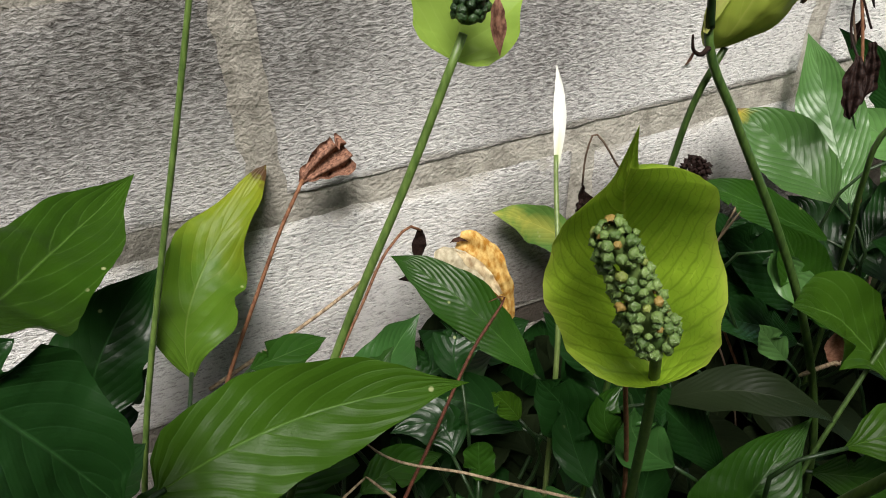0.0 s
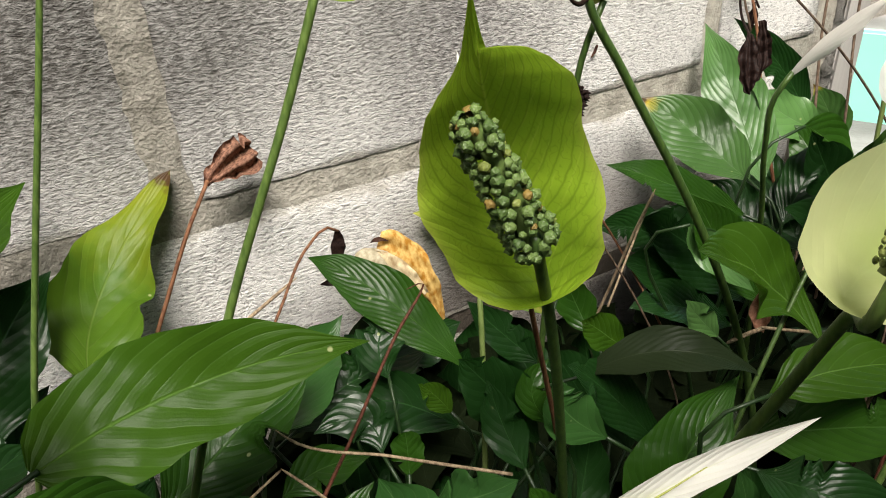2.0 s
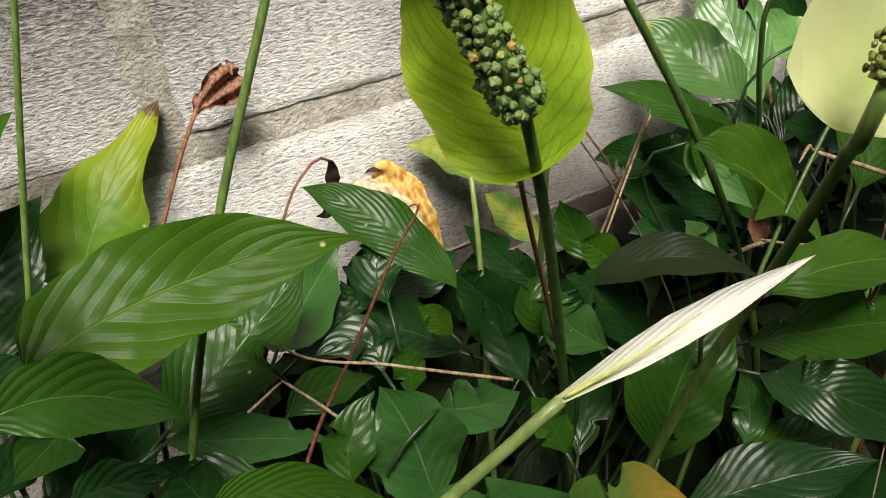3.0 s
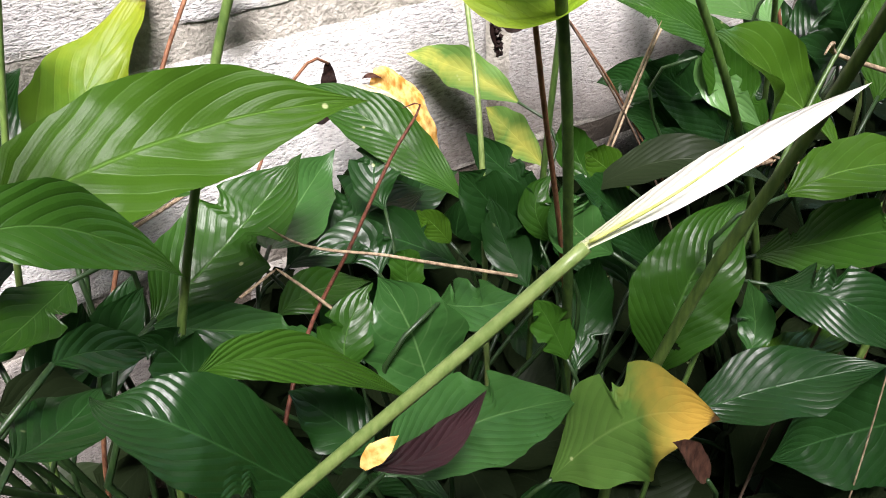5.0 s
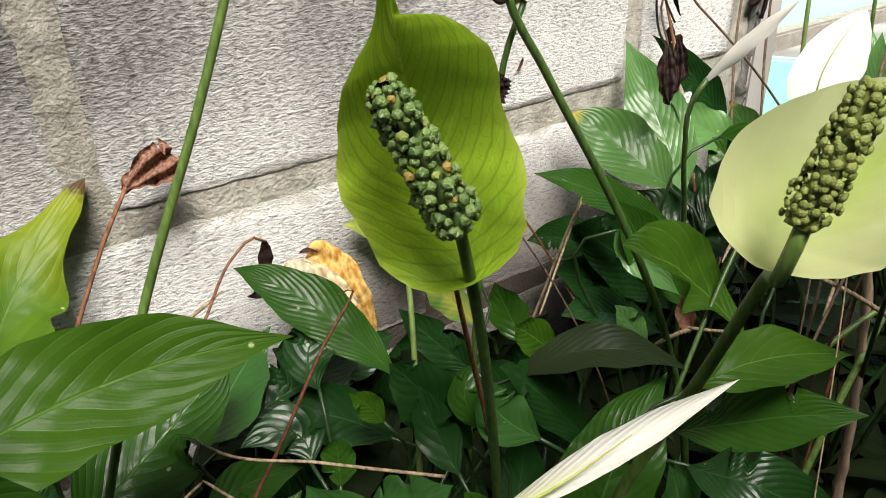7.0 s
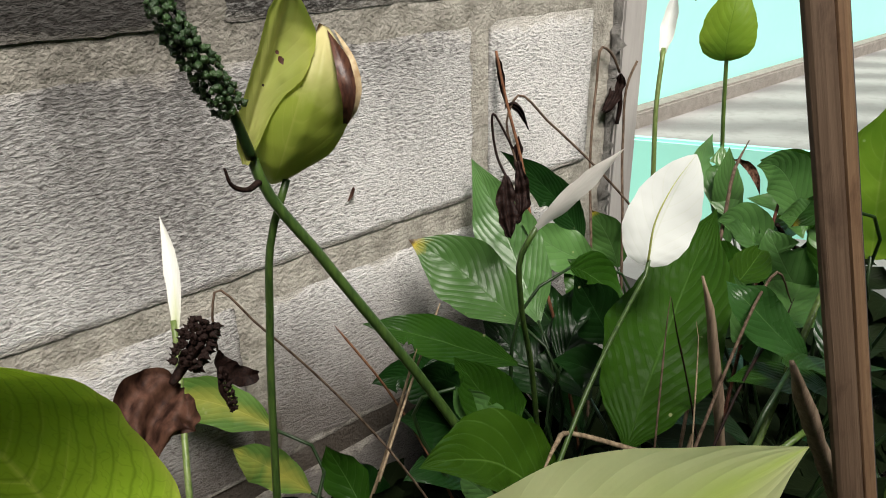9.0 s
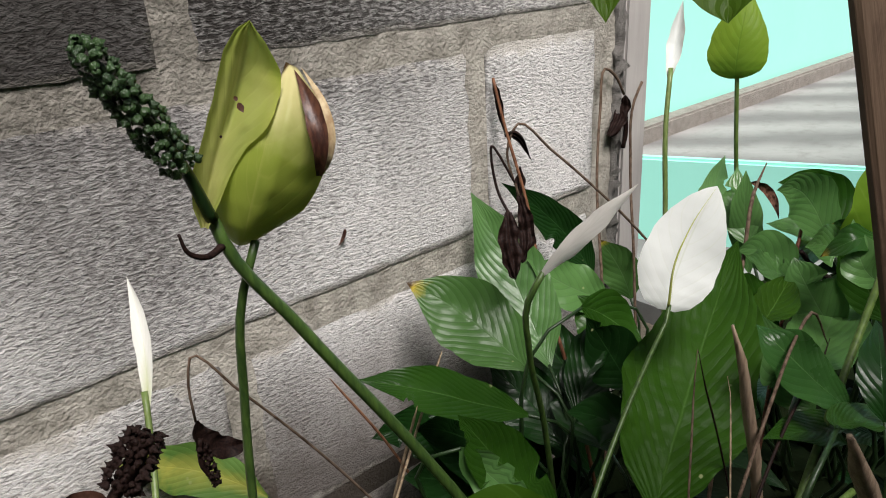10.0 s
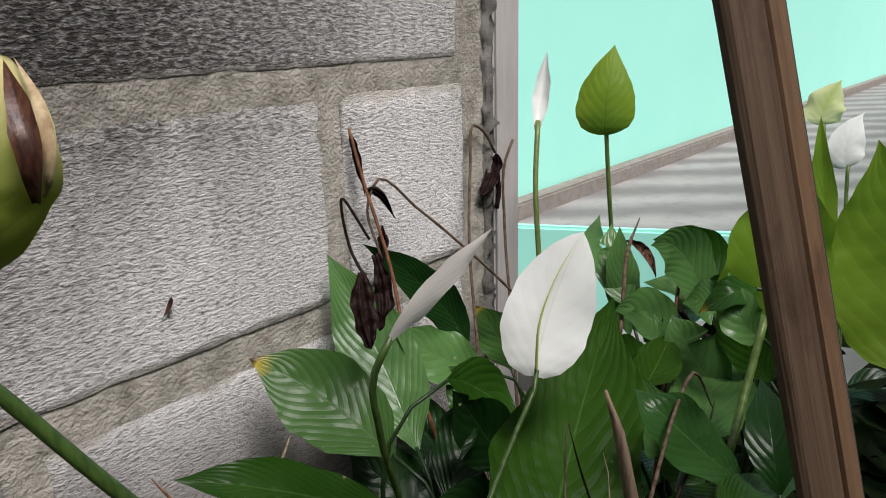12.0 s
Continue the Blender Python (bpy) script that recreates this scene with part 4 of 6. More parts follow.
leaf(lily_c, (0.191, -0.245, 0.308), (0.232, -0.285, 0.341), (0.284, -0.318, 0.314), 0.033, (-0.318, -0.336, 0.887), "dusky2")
leaf(lily_c, (0.287, -0.190, 0.250), (0.261, -0.186, 0.279), (0.243, -0.180, 0.293), 0.032, (0.045, -0.961, 0.273), "bright")
leaf(lily_c, (0.185, -0.280, 0.281), (0.159, -0.270, 0.309), (0.157, -0.260, 0.336), 0.036, (-0.171, -0.952, 0.254), "pale", bites=2)
leaf(lily_b, (0.146, -0.160, 0.276), (0.105, -0.105, 0.332), (0.068, -0.050, 0.351), 0.044, (-0.239, -0.656, 0.715), "mid")
leaf(lily_b, (0.158, -0.240, 0.257), (0.131, -0.225, 0.308), (0.112, -0.210, 0.336), 0.045, (-0.109, -0.949, 0.297), "deep", bites=3)
leaf(lily_b, (0.211, -0.170, 0.257), (0.187, -0.150, 0.287), (0.167, -0.130, 0.315), 0.031, (-0.234, -0.875, 0.424), "deep")
leaf(lily_b, (0.270, -0.060, 0.284), (0.228, -0.030, 0.319), (0.181, -0.015, 0.340), 0.038, (-0.189, -0.889, 0.418), "fading")
leaf(lily_b, (0.284, -0.080, 0.222), (0.249, -0.075, 0.269), (0.226, -0.070, 0.297), 0.033, (-0.079, -0.994, 0.071), "fading")
leaf(lily_c, (0.309, -0.120, 0.212), (0.304, -0.100, 0.241), (0.295, -0.090, 0.273), 0.037, (-0.496, -0.821, 0.284), "mid")
leaf(lily_b, (0.120, -0.180, 0.259), (0.111, -0.175, 0.276), (0.099, -0.170, 0.291), 0.021, (-0.013, -0.957, 0.289), "bright", bites=2)
leaf(lily_b, (0.063, -0.220, 0.264), (0.066, -0.215, 0.281), (0.068, -0.210, 0.293), 0.023, (-0.383, -0.847, 0.369), "mid", profile='torn')
leaf(lily_b, (0.053, -0.280, 0.305), (0.084, -0.275, 0.285), (0.122, -0.265, 0.266), 0.037, (0.499, -0.513, 0.698), "pale", bites=2)
leaf(lily_c, (0.133, -0.300, 0.230), (0.127, -0.290, 0.256), (0.120, -0.280, 0.274), 0.027, (-0.286, -0.899, 0.332), "mid", bites=3)
leaf(lily_c, (0.168, -0.270, 0.175), (0.193, -0.250, 0.209), (0.207, -0.240, 0.250), 0.040, (-0.580, -0.603, 0.548), "deep")
leaf(lily_b, (-0.019, -0.200, 0.273), (0.015, -0.190, 0.274), (0.054, -0.180, 0.254), 0.031, (0.341, -0.476, 0.811), "mid")
leaf(lily_b, (0.013, -0.120, 0.247), (0.082, -0.100, 0.259), (0.151, -0.090, 0.249), 0.076, (0.110, -0.575, 0.811), "deep", holes=((0.5, 0.3, 0.05, 0.2),), bites=1)
leaf(lily_e, (0.512, -0.130, 0.317), (0.533, -0.070, 0.377), (0.537, -0.012, 0.448), 0.064, (-0.571, -0.552, 0.608), "fresh", ripple=0.006)
leaf(lily_e, (0.477, -0.140, 0.334), (0.467, -0.080, 0.367), (0.440, -0.028, 0.394), 0.070, (-0.483, -0.533, 0.695), "freshtip", ripple=0.006)
leaf(lily_e, (0.453, -0.160, 0.313), (0.388, -0.130, 0.354), (0.336, -0.095, 0.374), 0.039, (-0.024, -0.704, 0.709), "mid")
leaf(lily_e, (0.432, -0.210, 0.250), (0.392, -0.190, 0.317), (0.366, -0.170, 0.365), 0.050, (-0.111, -0.956, 0.270), "mid", bites=3)
leaf(lily_e, (0.613, -0.120, 0.342), (0.577, -0.100, 0.364), (0.549, -0.070, 0.392), 0.047, (-0.259, -0.826, 0.500), "fresh", ripple=0.006)
leaf(lily_e, (0.513, -0.160, 0.387), (0.546, -0.170, 0.368), (0.562, -0.190, 0.339), 0.042, (-0.121, -0.892, 0.436), "mid")
leaf(lily_e, (0.666, -0.060, 0.328), (0.637, -0.040, 0.388), (0.575, -0.015, 0.448), 0.040, (-0.423, -0.906, 0.017), "deep")
leaf(lily_e, (0.739, -0.060, 0.274), (0.729, -0.050, 0.314), (0.713, -0.030, 0.350), 0.045, (-0.643, -0.761, 0.084), "freshtip")
leaf(lily_f, (0.405, -0.300, 0.333), (0.478, -0.280, 0.393), (0.599, -0.243, 0.441), 0.084, (-0.393, -0.308, 0.866), "satin", ripple=0.055, veins=12.0)
leaf(lily_g, (0.717, -0.200, 0.385), (0.730, -0.180, 0.417), (0.758, -0.160, 0.447), 0.036, (-0.714, -0.278, 0.643), "fresh")
leaf(lily_g, (0.748, -0.140, 0.376), (0.791, -0.120, 0.401), (0.851, -0.100, 0.428), 0.029, (-0.339, -0.290, 0.895), "fresh")
leaf(lily_g, (0.788, -0.250, 0.373), (0.823, -0.220, 0.408), (0.784, -0.190, 0.430), 0.058, (-0.821, -0.419, 0.388), "mid")
leaf(lily_g, (0.794, -0.240, 0.395), (0.777, -0.220, 0.392), (0.745, -0.200, 0.401), 0.029, (-0.360, -0.551, 0.753), "fresh")
leaf(lily_g, (0.694, -0.260, 0.379), (0.659, -0.250, 0.398), (0.624, -0.240, 0.419), 0.034, (0.131, -0.780, 0.612), "fresh")
leaf(lily_g, (0.570, -0.280, 0.392), (0.620, -0.270, 0.391), (0.669, -0.260, 0.393), 0.033, (0.032, -0.190, 0.981), "bright")
leaf(lily_g, (0.523, -0.330, 0.389), (0.652, -0.300, 0.366), (0.750, -0.277, 0.379), 0.057, (0.065, -0.097, 0.993), "fresh")
leaf(lily_f, (0.537, -0.360, 0.371), (0.492, -0.340, 0.420), (0.492, -0.310, 0.436), 0.034, (-0.366, -0.845, 0.391), "pale")
leaf(lily_g, (0.665, -0.320, 0.444), (0.637, -0.310, 0.447), (0.637, -0.290, 0.427), 0.023, (-0.653, -0.204, 0.729), "yellowtip")
leaf(lily_g, (0.655, -0.330, 0.412), (0.633, -0.320, 0.434), (0.664, -0.300, 0.453), 0.029, (-0.843, -0.335, 0.420), "fresh")
leaf(lily_f, (0.529, -0.380, 0.377), (0.538, -0.370, 0.407), (0.581, -0.350, 0.418), 0.028, (-0.594, -0.050, 0.803), "deep")
leaf(lily_f, (0.438, -0.380, 0.424), (0.533, -0.370, 0.378), (0.751, -0.360, 0.268), 0.025, (0.449, -0.166, 0.878), "mid")
leaf(lily_f, (0.531, -0.200, 0.320), (0.518, -0.190, 0.351), (0.494, -0.180, 0.393), 0.048, (-0.397, -0.917, 0.048), "deep")
leaf(lily_g, (0.722, -0.330, 0.383), (0.728, -0.321, 0.453), (0.738, -0.315, 0.523), 0.093, (-0.960, -0.244, 0.135), "lime2", profile='ovate')
leaf(lily_f, (0.622, -0.418, 0.425), (0.637, -0.403, 0.495), (0.645, -0.384, 0.556), 0.074, (-0.971, -0.124, 0.205), "lime2", profile='ovate')
leaf(lily_g, (0.802, -0.343, 0.418), (0.812, -0.325, 0.482), (0.827, -0.312, 0.547), 0.020, (-0.955, -0.191, 0.229), "lime2", profile='slim')
leaf(lily_e, (0.389, -0.200, 0.225), (0.368, -0.195, 0.252), (0.351, -0.190, 0.276), 0.026, (-0.235, -0.972, 0.017), "fresh")
leaf(lily_f, (0.496, -0.170, 0.294), (0.537, -0.160, 0.332), (0.592, -0.150, 0.359), 0.046, (-0.438, -0.442, 0.783), "deep")
leaf(lily_b, (0.137, -0.160, 0.218), (0.095, -0.140, 0.252), (0.058, -0.130, 0.257), 0.049, (0.051, -0.736, 0.675), "deep")
leaf(lily_b, (0.104, -0.090, 0.242), (0.151, -0.075, 0.245), (0.200, -0.060, 0.237), 0.045, (0.224, -0.597, 0.770), "deep")
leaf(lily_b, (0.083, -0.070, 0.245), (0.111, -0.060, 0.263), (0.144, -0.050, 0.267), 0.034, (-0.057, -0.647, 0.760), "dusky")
leaf(lily_c, (0.247, -0.240, 0.196), (0.250, -0.220, 0.228), (0.247, -0.200, 0.250), 0.045, (-0.514, -0.688, 0.512), "deep")
leaf(lily_c, (0.216, -0.160, 0.212), (0.213, -0.140, 0.243), (0.204, -0.120, 0.275), 0.043, (-0.434, -0.795, 0.423), "deep")
leaf(lily_a, (-0.128, -0.300, 0.375), (-0.111, -0.290, 0.366), (-0.090, -0.280, 0.345), 0.022, (0.688, -0.461, 0.560), "deep")
leaf(lily_a, (-0.117, -0.200, 0.346), (-0.136, -0.220, 0.348), (-0.157, -0.240, 0.347), 0.033, (0.410, -0.390, 0.825), "mid")
leaf(lily_h, (-0.040, -0.395, 0.353), (-0.012, -0.390, 0.338), (0.026, -0.370, 0.330), 0.015, (0.417, -0.323, 0.850), "plum", profile='slim')
blade("withered_leaf_edge", lily_h, (-0.045, -0.400, 0.360), (-0.038, -0.398, 0.362), (-0.028, -0.395, 0.361), 0.008, (0.099, -0.428, 0.898), "amber", profile='slim', wrinkle=0.001)
leaf(lily_h, (0.141, -0.410, 0.224), (0.124, -0.410, 0.258), (0.104, -0.410, 0.282), 0.014, (0.255, -0.954, 0.160), "brown_dark", profile='ovate')
blade("leaf", lily_f, (0.279, -0.341, 0.677), (0.273, -0.348, 0.655), (0.268, -0.353, 0.639), 0.015, (-0.764, -0.523, 0.379), "olive", profile='leaf', ripple=0.002)
blade("leaf", lily_f, (0.305, -0.364, 0.678), (0.298, -0.371, 0.653), (0.293, -0.376, 0.637), 0.026, (-0.840, -0.397, 0.369), "olive", profile='leaf', ripple=0.002)
leaf(lily_a, (-0.145, -0.200, 0.259), (-0.115, -0.190, 0.290), (-0.085, -0.180, 0.315), 0.037, (-0.236, -0.807, 0.542), "deep", bites=1)
leaf(lily_a, (-0.162, -0.220, 0.294), (-0.136, -0.200, 0.303), (-0.117, -0.190, 0.325), 0.033, (0.003, -0.725, 0.689), "deep")
leaf(lily_a, (-0.079, -0.300, 0.316), (-0.084, -0.290, 0.344), (-0.097, -0.280, 0.357), 0.028, (0.236, -0.832, 0.502), "deep")
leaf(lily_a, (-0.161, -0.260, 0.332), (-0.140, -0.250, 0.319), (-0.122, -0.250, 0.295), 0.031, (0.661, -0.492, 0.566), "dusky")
leaf(lily_b, (0.053, -0.200, 0.273), (0.049, -0.180, 0.291), (0.016, -0.170, 0.286), 0.037, (-0.194, -0.589, 0.785), "deep", bites=2)
leaf(lily_b, (0.089, -0.140, 0.279), (0.094, -0.120, 0.307), (0.130, -0.100, 0.315), 0.038, (-0.158, -0.570, 0.807), "deep", bites=2)
leaf(lily_c, (0.131, -0.260, 0.265), (0.127, -0.240, 0.292), (0.128, -0.220, 0.317), 0.030, (-0.385, -0.741, 0.551), "deep", bites=2)
leaf(lily_c, (0.160, -0.250, 0.283), (0.151, -0.240, 0.309), (0.173, -0.230, 0.322), 0.023, (-0.516, -0.687, 0.512), "mid", bites=1)
leaf(lily_c, (0.256, -0.270, 0.217), (0.206, -0.260, 0.295), (0.172, -0.250, 0.330), 0.037, (0.202, -0.928, 0.312), "deep", bites=2)
leaf(lily_d, (0.232, -0.360, 0.229), (0.246, -0.350, 0.243), (0.243, -0.340, 0.272), 0.023, (-0.723, -0.536, 0.435), "pale", bites=1)
leaf(lily_e, (0.509, -0.140, 0.179), (0.451, -0.110, 0.256), (0.388, -0.090, 0.300), 0.072, (-0.027, -0.934, 0.356), "deep", bites=1)
leaf(lily_e, (0.461, -0.160, 0.182), (0.395, -0.150, 0.232), (0.335, -0.140, 0.244), 0.052, (0.267, -0.617, 0.740), "deep", bites=2)
leaf(lily_e, (0.499, -0.160, 0.253), (0.494, -0.120, 0.290), (0.486, -0.080, 0.310), 0.059, (-0.422, -0.566, 0.708), "deep")
leaf(lily_e, (0.540, -0.140, 0.294), (0.552, -0.100, 0.305), (0.562, -0.060, 0.320), 0.053, (-0.485, -0.154, 0.861), "deep")
leaf(lily_e, (0.504, -0.200, 0.271), (0.516, -0.160, 0.295), (0.540, -0.130, 0.322), 0.052, (-0.472, -0.342, 0.812), "deep", bites=1)
leaf(lily_e, (0.477, -0.120, 0.247), (0.459, -0.090, 0.270), (0.427, -0.060, 0.276), 0.051, (-0.291, -0.598, 0.747), "deep")
leaf(lily_e, (0.560, -0.160, 0.313), (0.578, -0.130, 0.336), (0.579, -0.100, 0.353), 0.042, (-0.558, -0.330, 0.761), "mid")
leaf(lily_f, (0.468, -0.250, 0.321), (0.473, -0.220, 0.329), (0.446, -0.200, 0.340), 0.039, (-0.364, -0.464, 0.808), "deep")
leaf(lily_g, (0.590, -0.320, 0.324), (0.579, -0.300, 0.357), (0.562, -0.280, 0.408), 0.042, (-0.600, -0.781, 0.173), "fresh", bites=1)
leaf(lily_g, (0.612, -0.360, 0.311), (0.531, -0.350, 0.359), (0.449, -0.340, 0.389), 0.033, (0.347, -0.433, 0.832), "mid")
leaf(lily_g, (0.723, -0.200, 0.355), (0.724, -0.190, 0.406), (0.734, -0.180, 0.453), 0.031, (-0.874, -0.448, 0.186), "fresh")
leaf(lily_g, (0.762, -0.260, 0.376), (0.741, -0.240, 0.434), (0.711, -0.220, 0.447), 0.049, (-0.525, -0.845, 0.098), "fresh")
leaf(lily_g, (0.696, -0.260, 0.365), (0.674, -0.240, 0.402), (0.648, -0.220, 0.409), 0.042, (-0.386, -0.852, 0.355), "fresh")
leaf(lily_g, (0.748, -0.300, 0.370), (0.710, -0.280, 0.408), (0.659, -0.270, 0.423), 0.042, (-0.051, -0.903, 0.426), "fresh")
leaf(lily_g, (0.687, -0.300, 0.335), (0.663, -0.280, 0.382), (0.666, -0.260, 0.409), 0.047, (-0.759, -0.638, 0.128), "fresh", bites=1)
leaf(lily_g, (0.693, -0.330, 0.361), (0.684, -0.310, 0.396), (0.674, -0.290, 0.439), 0.037, (-0.814, -0.573, 0.094), "mid")
leaf(lily_g, (0.632, -0.270, 0.359), (0.617, -0.250, 0.388), (0.593, -0.240, 0.399), 0.035, (-0.321, -0.883, 0.343), "mid")
leaf(lily_g, (0.932, -0.200, 0.351), (0.849, -0.210, 0.348), (0.761, -0.220, 0.346), 0.034, (0.003, -0.253, 0.967), "bright")
leaf(lily_a, (-0.166, -0.240, 0.399), (-0.148, -0.220, 0.394), (-0.131, -0.200, 0.387), 0.031, (0.531, -0.220, 0.818), "deep")
leaf(lily_a, (-0.159, -0.200, 0.346), (-0.160, -0.170, 0.362), (-0.159, -0.150, 0.379), 0.028, (0.170, -0.537, 0.826), "deep")
leaf(lily_a, (-0.171, -0.240, 0.342), (-0.154, -0.220, 0.345), (-0.136, -0.200, 0.343), 0.026, (0.389, -0.375, 0.842), "deep")
leaf(lily_b, (-0.015, -0.160, 0.290), (-0.024, -0.150, 0.307), (-0.040, -0.130, 0.312), 0.031, (-0.097, -0.638, 0.764), "deep")

# ---- flowers ----
ripe = tube("flower_stem", lily_c, ((0.065, -0.358, 0.516), (0.070, -0.354, 0.503), (0.092, -0.335, 0.446), (0.128, -0.300, 0.327), (0.162, -0.266, 0.164), (0.177, -0.252, 0.000)), 0.0024, 0.0043, "stem_deep")
blade("spathe", ripe, (0.075, -0.350, 0.477), (0.069, -0.334, 0.530), (0.042, -0.358, 0.606), 0.068, (-0.433, -0.886, -0.167), "spathe_green", profile='spathe', cup=0.28, fold=0.05, ripple=0.01, wave=0.03, label='ripening yellow green spathe with a net of veins')
tube("spadix", ripe, ((0.071, -0.353, 0.505), (0.058, -0.350, 0.538), (0.048, -0.345, 0.560)), 0.0048, 0.0028, "berry", label='knobbly spadix of dark green berries')
berries(ripe, (0.069, -0.355, 0.507), (0.046, -0.345, 0.563), 0.0100, 17, 11, 0.0023, "berry", odd=('berry_pale', 'berry_pale', 'berry_amber'), spike=3.2)
tall = tube("flower_stem", lily_a, ((0.042, -0.244, 0.598), (0.020, -0.243, 0.548), (-0.027, -0.242, 0.452), (-0.104, -0.240, 0.226), (-0.138, -0.240, 0.000)), 0.0020, 0.0027, "stem")
blade("spathe", tall, (0.039, -0.240, 0.586), (0.053, -0.232, 0.614), (0.069, -0.220, 0.657), 0.047, (-0.171, -0.928, 0.332), "spathe_light", profile='spathe', cup=0.3, fold=0.05, ripple=0.01)
tube("spadix", tall, ((0.043, -0.246, 0.604), (0.042, -0.250, 0.622), (0.044, -0.250, 0.638)), 0.0042, 0.0029, "berry")
berries(tall, (0.043, -0.248, 0.606), (0.044, -0.250, 0.638), 0.0071, 11, 9, 0.0021, "berry_dark", spike=1.4)
blade("dead_petal", tall, (0.055, -0.250, 0.613), (0.054, -0.252, 0.602), (0.056, -0.250, 0.588), 0.007, (-0.259, -0.966, -0.009), "brown", wrinkle=0.002, profile='slim')
tube("flower_stem", lily_a, ((-0.051, -0.180, 0.622), (-0.071, -0.180, 0.561), (-0.096, -0.180, 0.487), (-0.131, -0.180, 0.378), (-0.174, -0.180, 0.189), (-0.192, -0.180, 0.000)), 0.0014, 0.0023, "stem")
thin = tube("flower_stem", lily_b, ((0.1935, -0.0934, 0.4339), (0.1917, -0.0972, 0.4257), (0.1611, -0.1592, 0.3529), (0.132, -0.205, 0.170), (0.115, -0.230, 0.000)), 0.0019, 0.0028, "stem_pale")
blade("spathe", thin, (0.1911, -0.0985, 0.4230), (0.2023, -0.0814, 0.4599), (0.2068, -0.0655, 0.4942), 0.0100, (-0.545, -0.838, -0.020), "spathe_bright", profile='slim', cup=0.25, fold=0.15, ripple=0, label='slender furled white spathe')
olive_stem = tube("flower_stem", lily_d, ((0.203, -0.214, 0.568), (0.205, -0.215, 0.558), (0.230, -0.222, 0.510), (0.281, -0.235, 0.419), (0.303, -0.240, 0.377), (0.375, -0.256, 0.189), (0.406, -0.262, 0.000)), 0.0026, 0.0040, "stem_deep")
olive_stem_b = tube("flower_stem", lily_c, ((0.221, -0.212, 0.551), (0.212, -0.208, 0.525), (0.208, -0.200, 0.472), (0.204, -0.190, 0.373), (0.199, -0.177, 0.187), (0.197, -0.171, 0.000)), 0.0020, 0.0032, "stem_deep")
blade("spathe", olive_stem, (0.1984, -0.2180, 0.5647), (0.2125, -0.2209, 0.6010), (0.2275, -0.2238, 0.6400), 0.0345, (-0.30, -0.95, -0.05), "spathe_flap", profile='flap', cup=0.35, fold=0.45, ripple=0, wave=0.05, wrinkle=0.0009, pleat=0.0008, label='half closed light olive spathe with brown flecks')
blade("brown_fleck", olive_stem, (0.2170, -0.2250, 0.6114), (0.2174, -0.2255, 0.6099), (0.2180, -0.2261, 0.6076), 0.0026, (-0.203, -0.974, -0.100), "brown_silk", profile='slim', ripple=0)
blade("brown_fleck", olive_stem, (0.2164, -0.2244, 0.6140), (0.2165, -0.2246, 0.6131), (0.2168, -0.2249, 0.6120), 0.0018, (-0.203, -0.974, -0.100), "brown_silk", profile='slim', ripple=0)
blade("brown_fleck", olive_stem, (0.2084, -0.2227, 0.5999), (0.2089, -0.2229, 0.5998), (0.2094, -0.2231, 0.5997), 0.0013, (0.008, -1.000, 0.022), "dead", profile='slim', ripple=0)
blade("spathe", olive_stem_b, (0.2178, -0.2029, 0.5488), (0.2252, -0.2221, 0.5902), (0.2460, -0.2131, 0.6212), 0.0540, (-0.42, -0.90, 0.02), "spathe_olive", profile='pouch', cup=-0.5, fold=-0.05, ripple=0, wave=0.015, wrinkle=0.0006, pleat=0.0005, label='closed olive spathe fading to cream and browned along one side')
blade("dead_petal", olive_stem_b, (0.2391, -0.2391, 0.5798), (0.2376, -0.2448, 0.6012), (0.2440, -0.2224, 0.6197), 0.0075, (-0.42, -0.90, 0.02), "brown_silk", wrinkle=0.0006, profile='slim', cup=0.3, ripple=0)
blade("rim_petal", olive_stem_b, (0.2418, -0.2390, 0.5812), (0.2437, -0.2437, 0.6009), (0.2465, -0.2238, 0.6202), 0.0042, (-0.42, -0.90, 0.02), "cream_rim", profile='slim', cup=-0.4, ripple=0, wrinkle=0.0004)
blade("dead_petal", olive_stem_b, (0.2237, -0.2135, 0.5550), (0.2269, -0.2191, 0.5597), (0.2301, -0.2221, 0.5623), 0.0045, (-0.296, -0.916, 0.272), "brown_silk", wrinkle=0.0006, profile='slim', ripple=0)
tube("spadix", olive_stem, ((0.202, -0.217, 0.567), (0.192, -0.222, 0.594), (0.169, -0.229, 0.633)), 0.0026, 0.0015, "stem_dark")
berries(olive_stem, (0.193, -0.222, 0.592), (0.164, -0.231, 0.640), 0.0072, 22, 9, 0.0018, "berry_dark", spike=4, taper=0.75)
tube("dead_petal", olive_stem, ((0.205, -0.216, 0.555), (0.196, -0.220, 0.554), (0.188, -0.222, 0.559), (0.186, -0.222, 0.567)), 0.0017, 0.0006, "dead")
white_stem = tube("flower_stem", lily_h, ((0.040, -0.411, 0.425), (0.006, -0.400, 0.395), (-0.036, -0.385, 0.358), (-0.073, -0.370, 0.322), (-0.188, -0.323, 0.161), (-0.238, -0.302, 0.000)), 0.0025, 0.0034, "stem_pale")
blade("spathe", white_stem, (0.038, -0.411, 0.4255), (0.077, -0.427, 0.4485), (0.115, -0.446, 0.473), 0.0115, (-0.607, -0.493, 0.623), "spathe_cream", profile='slim', cup=0.5, fold=0.15, ripple=0, wave=0.01, label='long pointed white spathe just opening')
tube("rolled_edge", white_stem, ((0.040, -0.4125, 0.4275), (0.060, -0.4225, 0.4405), (0.082, -0.4315, 0.4565)), 0.0008, 0.0002, "rolled", label='yellow green rolled edge')
